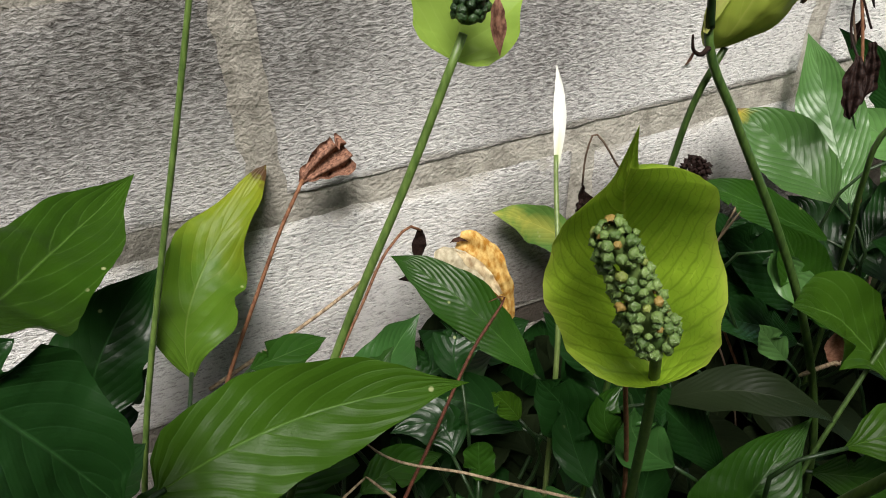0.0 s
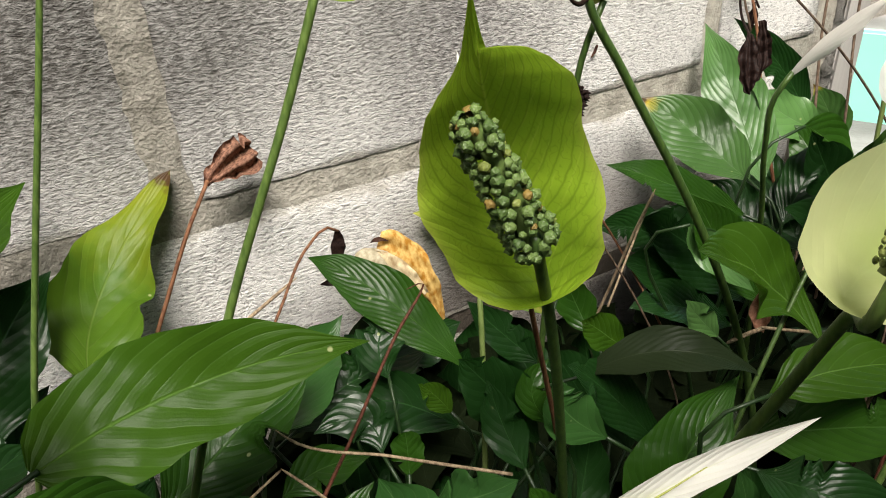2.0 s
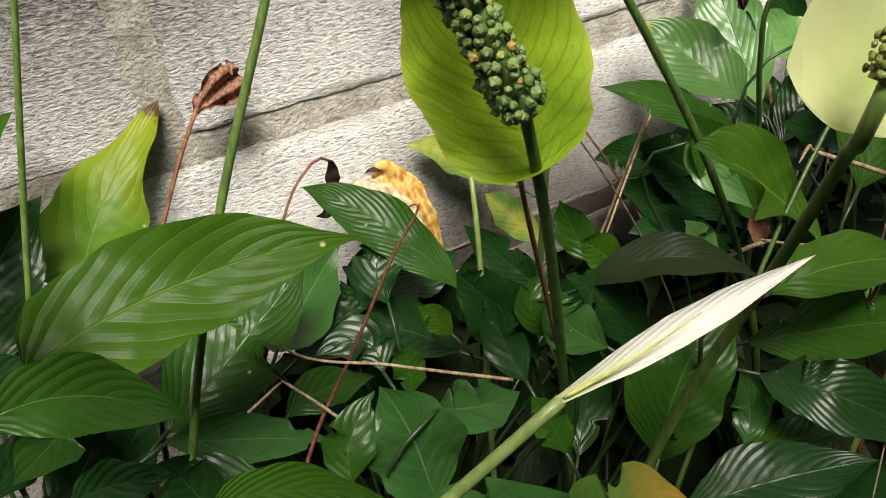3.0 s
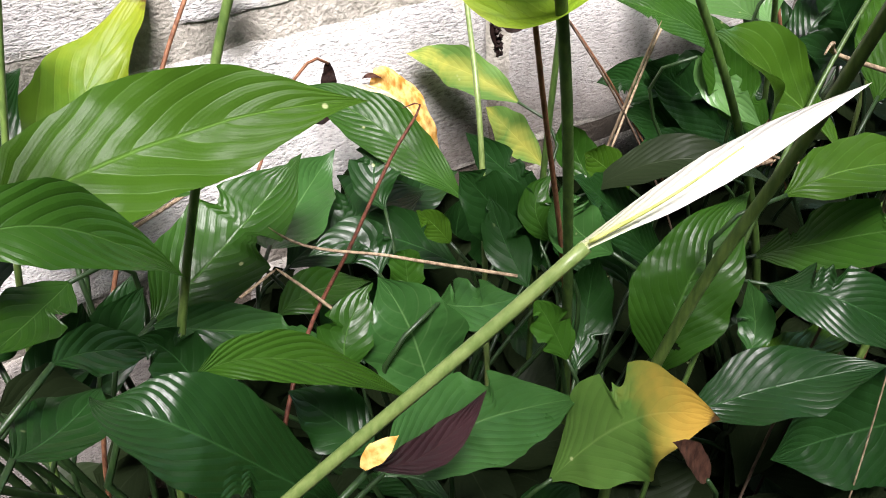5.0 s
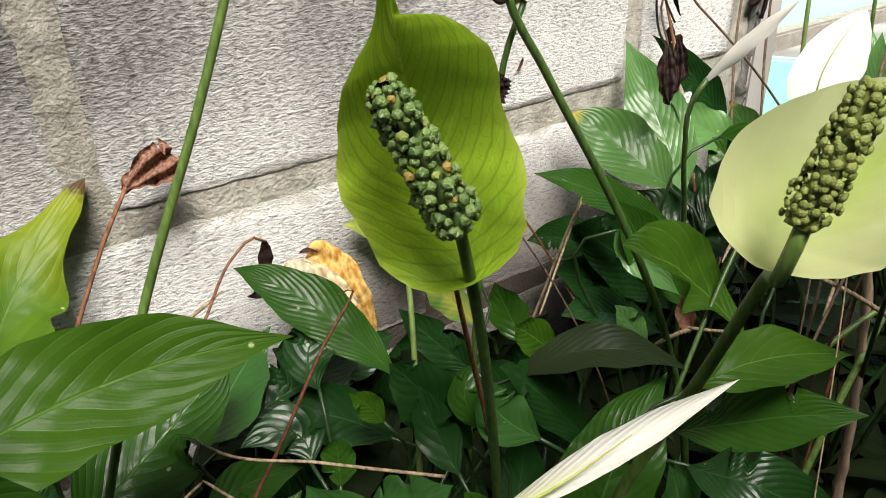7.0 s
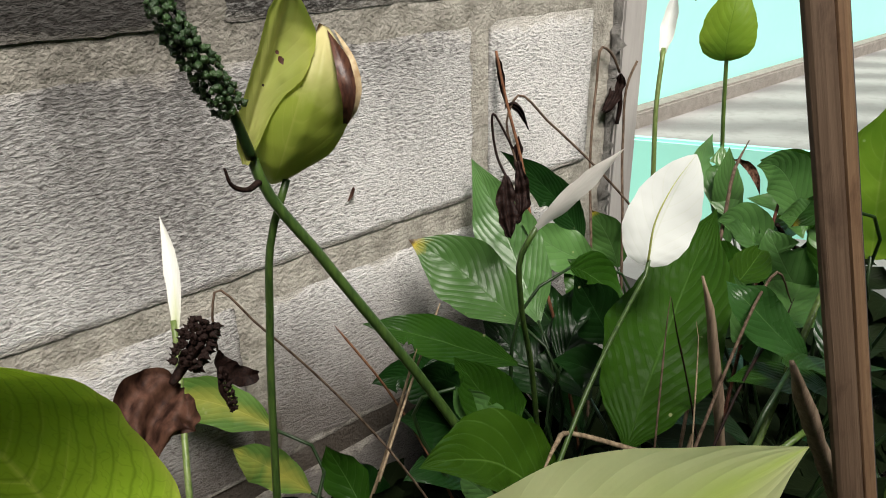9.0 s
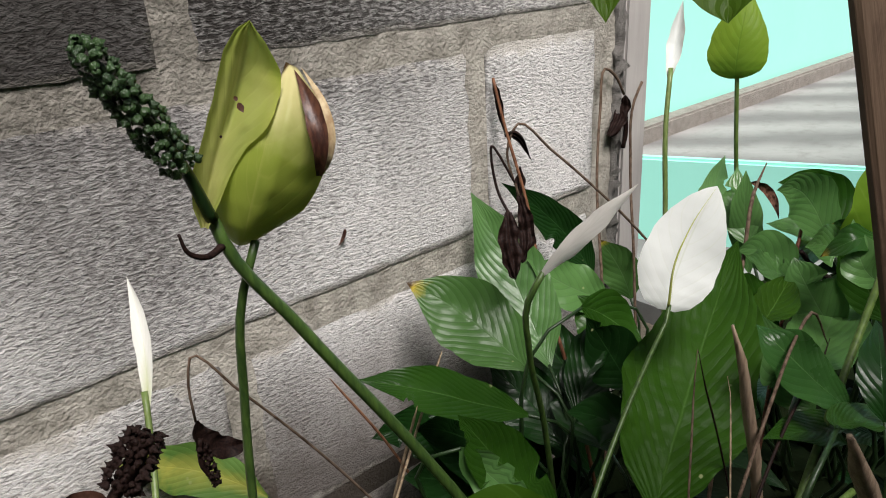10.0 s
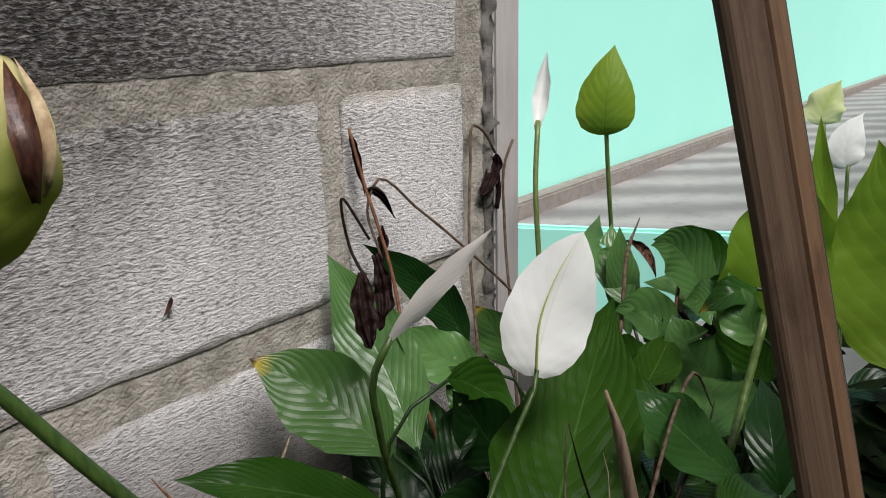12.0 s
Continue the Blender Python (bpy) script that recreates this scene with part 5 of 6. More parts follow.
pale_stem = tube("flower_stem", lily_d, ((0.113, -0.457, 0.539), (0.108, -0.457, 0.527), (0.147, -0.430, 0.491), (0.161, -0.405, 0.429), (0.159, -0.370, 0.328), (0.158, -0.330, 0.164), (0.157, -0.313, 0.000)), 0.0024, 0.0044, "stem")
blade("spathe", pale_stem, (0.105, -0.451, 0.522), (0.1388, -0.4545, 0.5477), (0.1887, -0.4724, 0.5655), 0.0525, (-0.469, -0.473, 0.745), "spathe_pale", profile='heart', cup=0.85, fold=0.30, ripple=0, wave=0.02, label='cupped pale green spathe')
tube("spadix", pale_stem, ((0.110, -0.456, 0.534), (0.119, -0.458, 0.553), (0.126, -0.460, 0.572)), 0.0040, 0.0027, "berry_pale", label='blunt yellow green spadix')
berries(pale_stem, (0.111, -0.456, 0.535), (0.126, -0.460, 0.572), 0.0068, 16, 13, 0.0014, "berry_pale", spike=0.8)
bud_stem = tube("flower_stem", lily_e, ((0.409, -0.210, 0.470), (0.400, -0.205, 0.451), (0.406, -0.200, 0.412), (0.431, -0.190, 0.342), (0.472, -0.173, 0.171), (0.490, -0.166, 0.000)), 0.0021, 0.0030, "stem_deep")
blade("spathe", bud_stem, (0.408, -0.210, 0.469), (0.416, -0.235, 0.500), (0.429, -0.262, 0.533), 0.0125, (-0.55, -0.55, 0.55), "spathe_blush", profile='slim', cup=-0.3, fold=0, ripple=0, label='furled white spathe')
broad_stem = tube("flower_stem", lily_f, ((0.451, -0.274, 0.453), (0.451, -0.274, 0.449), (0.424, -0.280, 0.433), (0.384, -0.290, 0.415), (0.215, -0.332, 0.207), (0.142, -0.350, 0.000)), 0.0013, 0.0022, "stem_deep")
blade("spathe", broad_stem, (0.453, -0.271, 0.447), (0.474, -0.268, 0.479), (0.491, -0.277, 0.519), 0.048, (-0.793, -0.482, 0.373), "spathe_white", profile='egg', cup=-0.25, fold=0.0, ripple=0, wave=0.01, label='broad white spathe seen from its back')
tube("vein", broad_stem, ((0.450, -0.274, 0.452), (0.451, -0.276, 0.483), (0.462, -0.278, 0.502), (0.485, -0.279, 0.519)), 0.0009, 0.00005, "rolled")
far_bud = tube("flower_stem", lily_g, ((0.708, -0.110, 0.545), (0.689, -0.120, 0.495), (0.681, -0.130, 0.421), (0.666, -0.150, 0.210), (0.659, -0.158, 0.000)), 0.0023, 0.0028, "stem_pale")
blade("spathe", far_bud, (0.706, -0.110, 0.536), (0.716, -0.108, 0.566), (0.728, -0.106, 0.604), 0.015, (-0.798, -0.530, 0.286), "spathe_white", profile='slim', cup=0.6, fold=0.2, ripple=0)
far_green = tube("flower_stem", lily_g, ((0.817, -0.120, 0.533), (0.820, -0.125, 0.461), (0.836, -0.130, 0.347), (0.852, -0.135, 0.173), (0.859, -0.138, 0.000)), 0.0022, 0.0027, "stem")
blade("spathe", far_green, (0.815, -0.120, 0.520), (0.821, -0.118, 0.560), (0.838, -0.116, 0.606), 0.058, (-0.856, -0.454, 0.245), "spathe_back", profile='heart', cup=-0.25, fold=0, ripple=0, wave=0.0)
far_pale = tube("flower_stem", lily_g, ((0.849, -0.309, 0.540), (0.837, -0.320, 0.486), (0.800, -0.343, 0.414), (0.725, -0.388, 0.207), (0.694, -0.407, 0.000)), 0.0022, 0.0026, "stem")
blade("spathe", far_pale, (0.847, -0.308, 0.537), (0.855, -0.309, 0.555), (0.869, -0.316, 0.574), 0.032, (-0.851, -0.298, 0.432), "spathe_pale", profile='ovate', cup=-0.3, ripple=0)
far_white = tube("flower_stem", lily_g, ((1.111, -0.285, 0.460), (1.091, -0.294, 0.390), (1.070, -0.305, 0.313), (1.039, -0.320, 0.157), (1.026, -0.326, 0.000)), 0.0023, 0.0027, "stem")
blade("spathe", far_white, (1.109, -0.284, 0.455), (1.118, -0.280, 0.486), (1.139, -0.290, 0.518), 0.041, (-0.892, -0.210, 0.401), "spathe_white", profile='ovate', cup=-0.2, ripple=0)

# ---- withered flowers and stalks ----
dead_a = tube("dead_flower_stem", lily_a, ((0.010, -0.034, 0.430), (-0.013, -0.045, 0.402), (-0.043, -0.060, 0.358), (-0.077, -0.080, 0.308), (-0.149, -0.123, 0.154), (-0.180, -0.141, 0.000)), 0.0015, 0.0019, "stem_red")
blade("dead_spathe", dead_a, (0.008, -0.034, 0.427), (0.026, -0.032, 0.437), (0.049, -0.030, 0.443), 0.032, (-0.115, -0.854, 0.508), "brown", wrinkle=0.006, pleat=0.0045, profile='fan', bites=1, label='crumpled dry brown spathe')
dead_b = tube("dead_flower_stem", lily_b, ((0.102, -0.035, 0.357), (0.094, -0.035, 0.363), (0.073, -0.045, 0.359), (0.034, -0.070, 0.326), (-0.082, -0.144, 0.163), (-0.131, -0.176, 0.000)), 0.0012, 0.0014, "stem_red")
blade("dead_spathe", dead_b, (0.102, -0.035, 0.358), (0.100, -0.035, 0.342), (0.097, -0.036, 0.327), 0.013, (-0.442, -0.891, 0.107), "dead", wrinkle=0.002, profile='slim')
blade("dead_spathe", dead_b, (0.097, -0.036, 0.327), (0.090, -0.038, 0.316), (0.077, -0.040, 0.316), 0.011, (-0.207, -0.732, 0.649), "dead", wrinkle=0.003, profile='slim')
blade("withered_spathe", lily_b, (0.181, -0.060, 0.239), (0.167, -0.050, 0.298), (0.136, -0.032, 0.330), 0.036, (-0.195, -0.960, 0.200), "amber", wrinkle=0.0025, pleat=0.0012, profile='fan', cup=-0.35, label='withered amber spathe browned at its tip')
blade("withered_spathe", lily_b, (0.154, -0.066, 0.292), (0.130, -0.050, 0.318), (0.114, -0.036, 0.331), 0.029, (-0.195, -0.864, 0.464), "cream", wrinkle=0.003, profile='bulb', cup=-0.3)
blade("withered_spathe", lily_b, (0.162, -0.068, 0.290), (0.147, -0.058, 0.315), (0.128, -0.042, 0.334), 0.012, (-0.189, -0.904, 0.384), "cream_rim", wrinkle=0.003, profile='slim', cup=-0.3)
blade("withered_tip", lily_b, (0.144, -0.040, 0.335), (0.135, -0.040, 0.340), (0.126, -0.040, 0.339), 0.004, (0.129, -0.846, 0.518), "brown_dark", wrinkle=0.001, profile='slim')
dead_c = tube("dead_flower_stem", lily_c, ((0.095, -0.308, 0.469), (0.112, -0.295, 0.416), (0.148, -0.270, 0.302), (0.181, -0.247, 0.151), (0.195, -0.237, 0.000)), 0.0013, 0.0025, "stem_red")
blade("dead_spathe", dead_c, (0.130, -0.288, 0.515), (0.116, -0.293, 0.511), (0.109, -0.297, 0.495), 0.029, (-0.209, -0.797, 0.567), "brown_dark", wrinkle=0.0055, pleat=0.004, profile='bulb', label='curled dry brown spathe')
tube("dead_spadix", dead_c, ((0.125, -0.290, 0.518), (0.130, -0.290, 0.523), (0.142, -0.288, 0.535)), 0.0014, 0.0031, "dead", rough=0.5, n=22)
berries(dead_c, (0.130, -0.290, 0.523), (0.142, -0.288, 0.536), 0.0057, 12, 11, 0.0013, "dead", spike=8, taper=1.0)
dead_d = tube("dead_flower_stem", lily_d, ((0.216, -0.100, 0.404), (0.217, -0.100, 0.433), (0.221, -0.100, 0.447), (0.243, -0.110, 0.417), (0.289, -0.130, 0.345), (0.332, -0.150, 0.262), (0.380, -0.172, 0.131), (0.400, -0.182, 0.000)), 0.0008, 0.0011, "dry_stalk")
blade("dead_spathe", dead_d, (0.217, -0.100, 0.404), (0.222, -0.100, 0.384), (0.242, -0.100, 0.373), 0.015, (0.124, -0.987, 0.102), "dead", wrinkle=0.003, profile='torn')
tube("dead_spadix", dead_d, ((0.216, -0.100, 0.391), (0.214, -0.100, 0.374), (0.220, -0.100, 0.354)), 0.0015, 0.0015, "dead", rough=0.6, n=14)
berries(dead_d, (0.216, -0.100, 0.387), (0.221, -0.100, 0.352), 0.0040, 9, 6, 0.0018, "dead", spike=5)
dead_e = tube("dead_flower_stem", lily_e, ((0.577, -0.006, 0.547), (0.575, -0.020, 0.509), (0.573, -0.050, 0.435), (0.557, -0.080, 0.376), (0.556, -0.120, 0.274), (0.555, -0.158, 0.137), (0.554, -0.174, 0.000)), 0.0014, 0.0024, "stem_red")
blade("dead_spathe", dead_e, (0.577, -0.006, 0.546), (0.578, -0.012, 0.523), (0.577, -0.020, 0.492), 0.007, (-0.675, -0.713, 0.188), "dead", pleat=0.002, wrinkle=0.002, profile='slim')
blade("dead_spathe", dead_e, (0.577, -0.020, 0.494), (0.594, -0.020, 0.490), (0.612, -0.020, 0.464), 0.008, (-0.247, -0.925, -0.289), "dead", pleat=0.002, wrinkle=0.003, profile='slim')
dead_f = tube("dead_flower_stem", lily_e, ((0.503, -0.100, 0.483), (0.493, -0.085, 0.513), (0.493, -0.090, 0.477), (0.489, -0.110, 0.457)), 0.0010, 0.0012, "dead")
dead_g = tube("dead_flower_stem", lily_e, ((0.574, -0.040, 0.438), (0.580, -0.020, 0.484), (0.593, -0.020, 0.502), (0.628, -0.035, 0.471), (0.669, -0.060, 0.425), (0.710, -0.080, 0.377), (0.823, -0.135, 0.189), (0.872, -0.159, 0.000)), 0.0012, 0.0017, "dry_stalk")
blade("dead_spathe", dead_f, (0.484, -0.110, 0.466), (0.475, -0.120, 0.438), (0.470, -0.130, 0.418), 0.018, (-0.613, -0.651, 0.447), "dead", pleat=0.002, wrinkle=0.006, profile='slim')
blade("dead_spathe", dead_f, (0.503, -0.105, 0.473), (0.499, -0.115, 0.446), (0.488, -0.120, 0.423), 0.014, (-0.646, -0.655, 0.392), "dead", pleat=0.002, wrinkle=0.006, profile='slim')
blade("dead_spathe", dead_e, (0.586, -0.030, 0.464), (0.586, -0.030, 0.446), (0.582, -0.030, 0.429), 0.009, (-0.715, -0.694, 0.083), "dead", pleat=0.002, wrinkle=0.003, profile='slim')
dead_h = tube("dead_flower_stem", lily_g, ((0.781, -0.010, 0.498), (0.766, -0.008, 0.521), (0.747, -0.008, 0.531), (0.735, -0.012, 0.488), (0.708, -0.030, 0.425), (0.667, -0.070, 0.327), (0.618, -0.117, 0.164), (0.598, -0.137, 0.000)), 0.0015, 0.0019, "dry_stalk")
blade("dead_spathe", dead_h, (0.783, -0.010, 0.497), (0.777, -0.010, 0.475), (0.756, -0.010, 0.457), 0.016, (-0.661, -0.602, 0.448), "dead", pleat=0.002, wrinkle=0.004, profile='torn')
tube("dead_spadix", dead_h, ((0.783, -0.010, 0.480), (0.787, -0.010, 0.457), (0.784, -0.010, 0.436)), 0.0027, 0.0028, "dead", rough=0.5, n=12)
dead_i = tube("dead_flower_stem", lily_g, ((0.800, -0.020, 0.510), (0.787, -0.020, 0.492), (0.770, -0.030, 0.423), (0.739, -0.060, 0.336), (0.697, -0.101, 0.168), (0.679, -0.118, 0.000)), 0.0015, 0.0018, "dry_stalk")

# ---- loose straws, sticks and the stake ----
tagged(tube("straw", None, ((-0.016, -0.220, 0.350), (-0.012, -0.225, 0.346), (0.040, -0.255, 0.327), (0.100, -0.290, 0.308)), 0.0008, 0.0011, "straw"), "long pale dry straw lying across the leaves", "straw", "fallen straws")
tagged(tube("straw", None, ((-0.020, -0.230, 0.330), (-0.007, -0.240, 0.314), (0.006, -0.250, 0.296)), 0.0008, 0.0011, "straw"), "short pale dry straw lying on dark leaves", "straw", "fallen straws")
tagged(tube("straw", None, ((-0.020, -0.230, 0.329), (-0.032, -0.235, 0.328), (-0.044, -0.240, 0.327)), 0.0008, 0.0009, "straw"), "short pale dry straw lying on dark leaves", "straw", "fallen straws")
tagged(tube("straw", None, ((0.359, -0.135, 0.359), (0.362, -0.110, 0.300), (0.351, -0.090, 0.221), (0.335, -0.080, 0.165)), 0.0010, 0.0018, "straw"), "pale dry straw leaning on the wall", "straw", "fallen straws")
tagged(tube("straw", None, ((0.064, -0.020, 0.317), (0.004, -0.030, 0.295), (-0.095, -0.060, 0.279)), 0.0015, 0.0018, "straw"), "pale dry straw leaning on the wall", "straw", "fallen straws")
tagged(tube("straw", None, ((0.357, -0.020, 0.332), (0.382, -0.060, 0.271), (0.393, -0.120, 0.201), (0.392, -0.150, 0.173)), 0.0011, 0.0014, "stem_red"), "thin reddish dry stalk leaning on the wall", "straw", "fallen straws")
tagged(tube("straw", None, ((0.432, -0.080, 0.350), (0.383, -0.100, 0.306), (0.318, -0.130, 0.247)), 0.0012, 0.0011, "straw"), "pale dry straw among dark leaves", "straw", "fallen straws")
tagged(tube("dry_stalk", None, ((0.109, -0.145, 0.357), (0.123, -0.142, 0.356), (0.090, -0.160, 0.333), (0.030, -0.210, 0.308), (-0.012, -0.250, 0.300), (-0.103, -0.337, 0.150), (-0.142, -0.375, 0.000)), 0.0012, 0.0014, "stem_maroon"), "dark red brown dry stalk with a hooked tip", "stalk")
tagged(tube("dry_stalk", None, ((0.279, -0.330, 0.407), (0.309, -0.315, 0.402), (0.345, -0.300, 0.381), (0.366, -0.320, 0.372), (0.416, -0.360, 0.340), (0.527, -0.450, 0.170), (0.575, -0.488, 0.000)), 0.0015, 0.0022, "straw"), "pale bent dry flower stalk", "stalk")
tagged(tube("stick", None, ((0.426, -0.326, 0.468), (0.433, -0.330, 0.444), (0.441, -0.335, 0.404), (0.472, -0.353, 0.202), (0.485, -0.361, 0.000)), 0.0036, 0.0056, "stick", sides=10, rough=0.5, flat=0.75, n=40), "cut pale wooden stick stuck in the bed", "stick")
tagged(tube("stick", None, ((0.359, -0.408, 0.477), (0.410, -0.410, 0.407), (0.471, -0.412, 0.328), (0.561, -0.415, 0.164), (0.599, -0.416, 0.000)), 0.0055, 0.0080, "stick", sides=10, rough=0.45, flat=0.7, n=40), "split brown bamboo stub stuck in the bed", "stick")
tagged(tube("dry_stalk", None, ((0.406, -0.318, 0.459), (0.402, -0.320, 0.441), (0.394, -0.325, 0.425), (0.323, -0.370, 0.212), (0.293, -0.390, 0.000)), 0.0006, 0.0007, "dry_stalk"), "thin grey dry stalk standing among leaves", "stalk", "standing dry stalks")
tagged(tube("dry_stalk", None, ((0.411, -0.316, 0.455), (0.419, -0.318, 0.429), (0.430, -0.320, 0.401), (0.489, -0.330, 0.201), (0.515, -0.335, 0.000)), 0.0006, 0.0007, "dead"), "thin black dry stalk standing among leaves", "stalk", "standing dry stalks")
tagged(tube("dry_stalk", None, ((0.418, -0.330, 0.442), (0.425, -0.330, 0.424), (0.417, -0.335, 0.416), (0.278, -0.423, 0.208), (0.218, -0.460, 0.000)), 0.0005, 0.0006, "straw"), "thin pale dry stalk standing among leaves", "stalk", "standing dry stalks")
tagged(tube("dry_stalk", None, ((0.786, -0.220, 0.427), (0.723, -0.240, 0.390), (0.658, -0.260, 0.333), (0.603, -0.280, 0.314), (0.479, -0.325, 0.157), (0.426, -0.344, 0.000)), 0.0016, 0.0016, "stem_maroon"), "tall reddish dry stalk standing among leaves", "stalk", "standing dry stalks")
tagged(tube("dry_stalk", None, ((0.731, -0.200, 0.464), (0.688, -0.210, 0.444), (0.663, -0.220, 0.409), (0.559, -0.261, 0.205), (0.515, -0.279, 0.000)), 0.0017, 0.0018, "dry_stalk"), "tall grey dry stalk standing among leaves", "stalk", "standing dry stalks")
tagged(tube("dry_stalk", None, ((0.562, -0.330, 0.399), (0.522, -0.330, 0.439), (0.484, -0.335, 0.430), (0.455, -0.340, 0.412), (0.284, -0.369, 0.206), (0.211, -0.382, 0.000)), 0.0010, 0.0011, "dry_stalk"), "bent grey dry stalk standing among leaves", "stalk", "standing dry stalks")
tagged(tube("dry_stalk", None, ((0.564, -0.330, 0.403), (0.539, -0.335, 0.394), (0.497, -0.340, 0.392), (0.334, -0.360, 0.196), (0.264, -0.368, 0.000)), 0.0010, 0.0011, "dead"), "thin black dry stalk standing among leaves", "stalk", "standing dry stalks")
tube("flower_stem", lily_g, ((0.617, -0.340, 0.444), (0.591, -0.340, 0.403), (0.535, -0.345, 0.351), (0.402, -0.357, 0.175), (0.346, -0.362, 0.000)), 0.0027, 0.0030, "stem")
tube("flower_stem", lily_g, ((0.492, -0.380, 0.349), (0.462, -0.370, 0.336), (0.434, -0.360, 0.323), (0.307, -0.315, 0.161), (0.252, -0.295, 0.000)), 0.0022, 0.0021, "stem")
blade("bract", lily_f, (0.375, -0.250, 0.268), (0.368, -0.250, 0.291), (0.361, -0.250, 0.314), 0.016, (-0.712, -0.671, -0.204), "bract", profile='slim', cup=0.5, wrinkle=0.001)
tagged(tube("straw", None, ((0.333, -0.250, 0.276), (0.355, -0.250, 0.275), (0.380, -0.250, 0.272)), 0.0018, 0.0019, "straw"), "short pale dry straw lying on dark leaves", "straw", "fallen straws")
tagged(tube("straw", None, ((0.357, -0.260, 0.288), (0.394, -0.260, 0.269), (0.420, -0.265, 0.259)), 0.0014, 0.0015, "straw"), "short pale dry straw lying on dark leaves", "straw", "fallen straws")
tagged(tube("straw", None, ((0.436, -0.330, 0.349), (0.431, -0.330, 0.331), (0.416, -0.335, 0.314)), 0.0013, 0.0013, "straw"), "short pale dry straw lying on dark leaves", "straw", "fallen straws")
STAKE_TOP, STAKE_FOOT, STAKE_R = Vector((0.345, -0.329, 0.901)), Vector((0.345, -0.568, -0.020)), 0.0088

def split_stake(top, foot, half):
    """A split culm: two flattened strips side by side with a dark splintered edge."""
    axis = (top - foot).normalized()
    side = axis.cross(Vector((0.62, 0.78, 0))).normalized()
    if side.x < 0:
        side = -side
    front = side.cross(axis).normalized()
    if front.y > 0:
        front = -front
    stake = new("bamboo_stake", None)
    stake.location = foot
    bpy.context.view_layer.update()
    broad = ((-1.0, -0.25), (-0.97, 0.05), (-0.8, 0.2), (-0.45, 0.3), (-0.1, 0.33), (0.12, 0.31), (0.19, 0.2), (0.19, -0.4), (-0.5, -0.45))
    slim = ((0.2, -0.4), (0.21, 0.2), (0.28, 0.3), (0.55, 0.27), (0.82, 0.15), (0.93, 0.02), (0.93, -0.35))
    edge = ((0.935, -0.3), (0.935, 0.0), (0.98, 0.0), (1.02, -0.1), (1.0, -0.3))
    for name, section, mat, text in (("broad_strip", broad, "stake", ""), ("slim_strip", slim, "stake_warm", "paler orange brown strip"), ("splintered_edge", edge, "stake_edge", "dark weathered edge")):
        n, m, verts, faces, uvs = 60, len(section), [], [], []
        for i in range(n + 1):
            p = foot + (top - foot) * (i / n)
            for j, (u, v) in enumerate(section):
                jag = 0.03 * noise.noise(Vector((i * 0.35, u * 3.9, 0))) + 0.015 * noise.noise(Vector((i * 1.6, u * 5.9, 4)))
                verts.append(p + side * (u * half) + front * ((v + jag) * half))
                uvs.append((u * half, (top - foot).length * i / n))
        for i in range(n):
            for j in range(m):
                k = (j + 1) % m
                faces.append((i * m + j, i * m + k, (i + 1) * m + k, (i + 1) * m + j))
        faces += [tuple(range(m))[::-1], tuple(range(n * m, (n + 1) * m))]
        mesh_object(name, verts, faces, mat, stake, text, uvs, smooth=False)
    return tagged(stake, "weathered split brown bamboo stake set in the bed", "stake")


split_stake(STAKE_TOP, STAKE_FOOT, STAKE_R)
blade("withered_leaf", lily_g, (0.787, -0.160, 0.424), (0.814, -0.170, 0.407), (0.820, -0.180, 0.379), 0.010, (-0.687, -0.702, -0.189), "brown", wrinkle=0.002, profile='slim')
tube("dead_spadix", lily_g, ((0.734, -0.240, 0.386), (0.767, -0.240, 0.359), (0.817, -0.240, 0.328)), 0.0020, 0.0033, "dead", rough=0.7, n=24)
blade("withered_leaf", lily_g, (0.789, -0.270, 0.392), (0.764, -0.265, 0.408), (0.737, -0.260, 0.417), 0.017, (-0.247, -0.961, -0.129), "yellowtip", profile='ovate')
blade("mud_speck", wall, (0.392, -0.003, 0.437), (0.397, -0.005, 0.445), (0.399, -0.004, 0.450), 0.003, (-0.546, -0.796, 0.260), "brown_dark", wrinkle=0.0015, profile='torn')

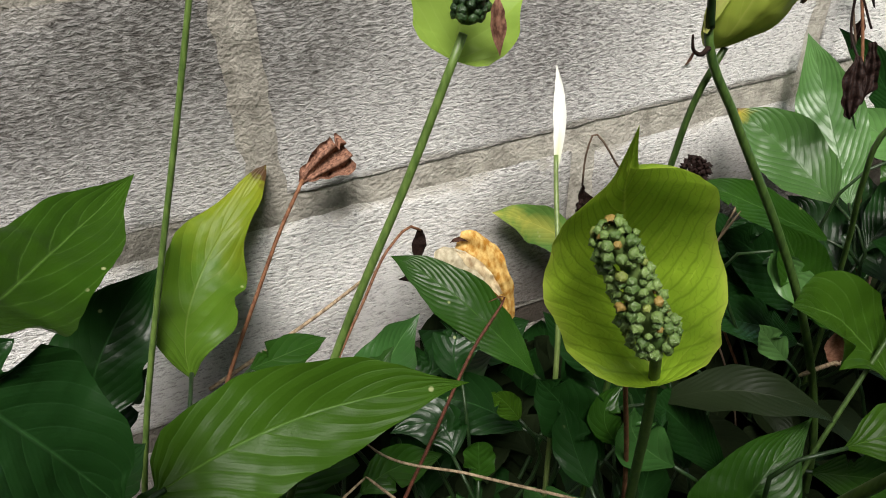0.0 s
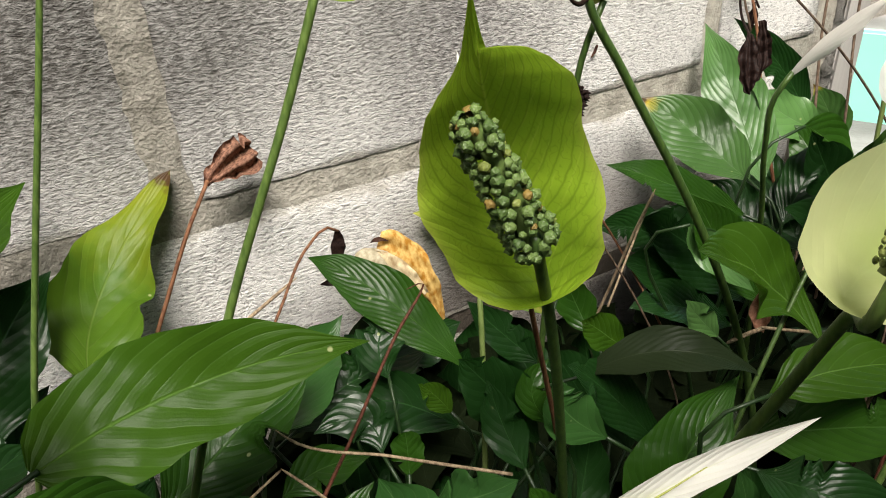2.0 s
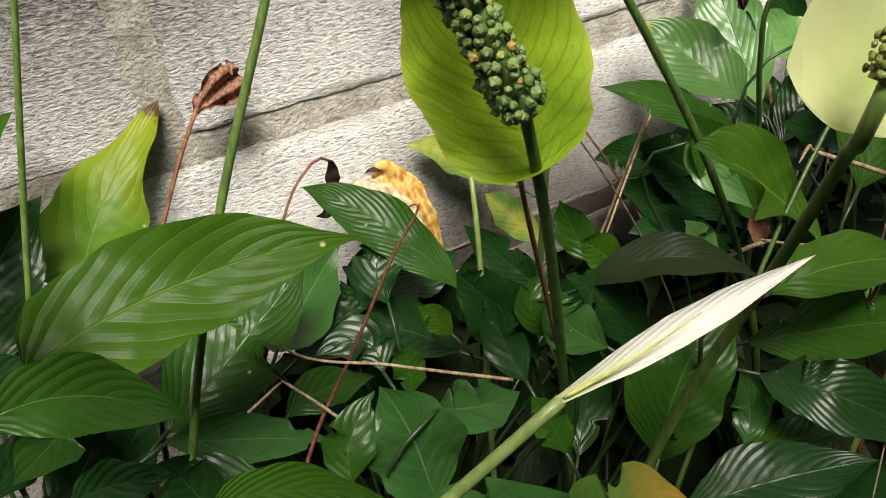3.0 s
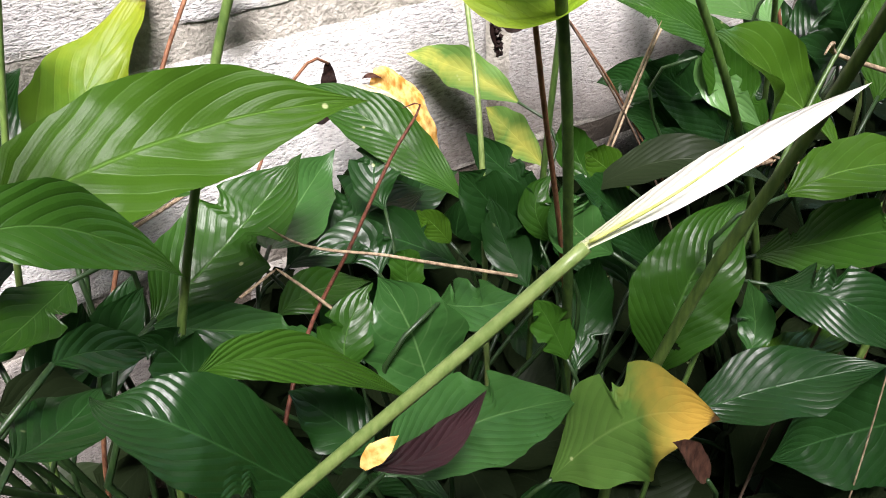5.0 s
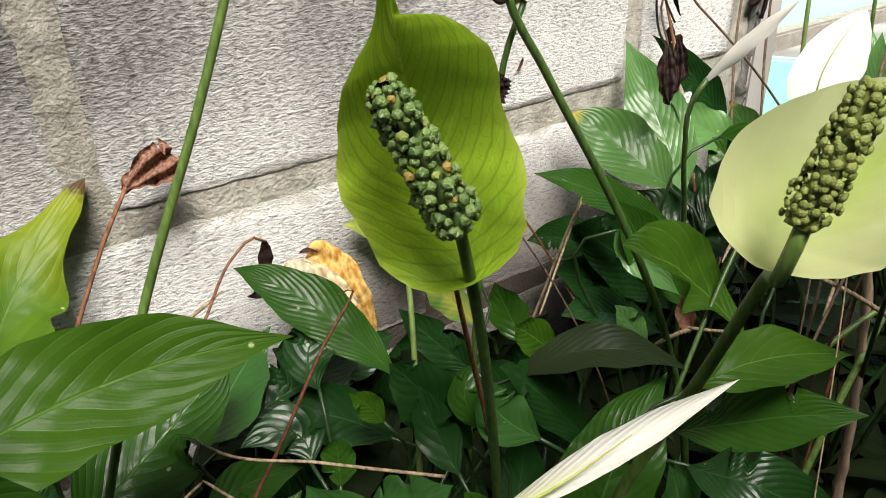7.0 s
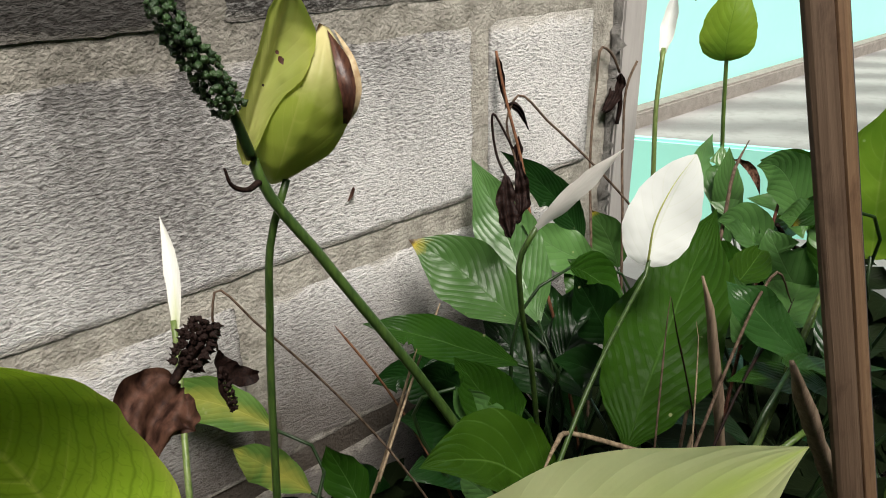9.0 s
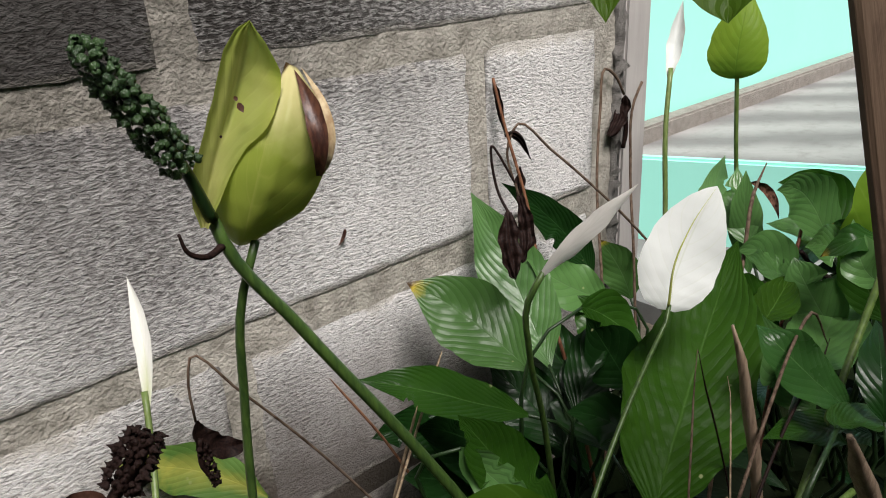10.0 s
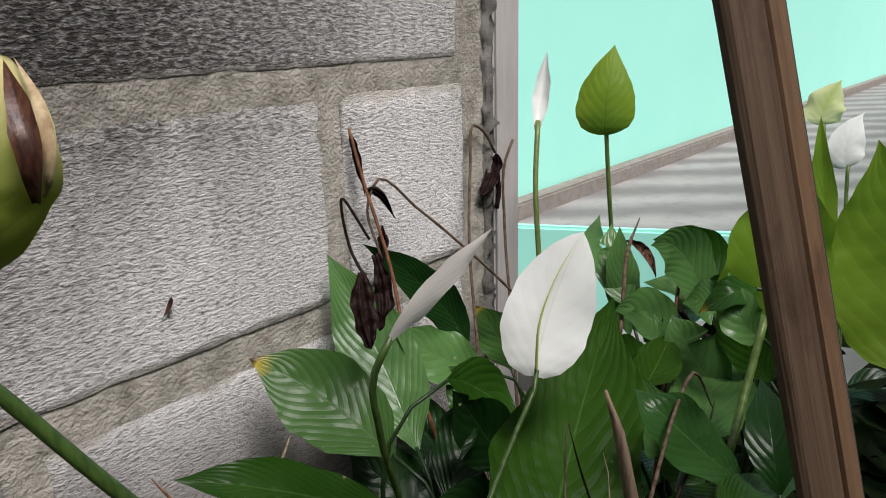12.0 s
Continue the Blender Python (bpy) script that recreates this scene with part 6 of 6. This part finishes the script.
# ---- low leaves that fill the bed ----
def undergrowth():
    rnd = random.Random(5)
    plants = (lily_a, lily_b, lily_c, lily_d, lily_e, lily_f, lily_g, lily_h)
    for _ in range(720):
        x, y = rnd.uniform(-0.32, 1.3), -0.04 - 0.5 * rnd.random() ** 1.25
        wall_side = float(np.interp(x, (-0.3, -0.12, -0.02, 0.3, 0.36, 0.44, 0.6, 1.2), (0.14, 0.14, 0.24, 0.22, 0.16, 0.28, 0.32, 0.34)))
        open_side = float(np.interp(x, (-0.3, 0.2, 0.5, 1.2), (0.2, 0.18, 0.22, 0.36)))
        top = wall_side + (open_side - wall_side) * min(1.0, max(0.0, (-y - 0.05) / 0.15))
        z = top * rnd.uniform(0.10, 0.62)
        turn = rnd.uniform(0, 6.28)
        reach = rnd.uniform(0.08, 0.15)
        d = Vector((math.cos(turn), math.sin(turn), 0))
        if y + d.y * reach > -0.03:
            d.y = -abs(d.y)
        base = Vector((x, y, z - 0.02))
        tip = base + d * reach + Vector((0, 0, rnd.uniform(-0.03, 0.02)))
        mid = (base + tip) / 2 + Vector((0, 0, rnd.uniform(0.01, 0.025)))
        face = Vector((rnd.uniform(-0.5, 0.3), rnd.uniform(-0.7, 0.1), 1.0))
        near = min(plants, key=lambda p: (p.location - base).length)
        # Mostly dusky, so the gaps between upper leaves take their shade from colour.
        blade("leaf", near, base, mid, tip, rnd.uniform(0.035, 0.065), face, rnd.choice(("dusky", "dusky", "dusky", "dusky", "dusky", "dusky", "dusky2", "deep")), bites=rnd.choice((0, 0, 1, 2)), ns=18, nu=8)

    # leaves pressed against the foot of the wall, mostly near-black in place of shade
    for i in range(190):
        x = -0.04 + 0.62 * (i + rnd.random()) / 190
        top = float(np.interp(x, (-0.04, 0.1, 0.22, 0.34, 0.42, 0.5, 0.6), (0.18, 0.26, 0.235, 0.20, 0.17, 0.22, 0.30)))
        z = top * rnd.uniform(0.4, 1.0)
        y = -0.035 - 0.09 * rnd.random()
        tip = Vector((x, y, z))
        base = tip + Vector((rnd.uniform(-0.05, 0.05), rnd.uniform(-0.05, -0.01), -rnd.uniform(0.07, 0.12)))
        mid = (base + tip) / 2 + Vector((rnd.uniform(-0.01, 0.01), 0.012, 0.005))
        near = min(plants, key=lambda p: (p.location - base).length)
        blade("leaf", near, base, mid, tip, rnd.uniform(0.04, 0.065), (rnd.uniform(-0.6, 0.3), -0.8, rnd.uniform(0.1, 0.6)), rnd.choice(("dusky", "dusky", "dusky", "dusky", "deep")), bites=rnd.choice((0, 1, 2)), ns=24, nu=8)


undergrowth()
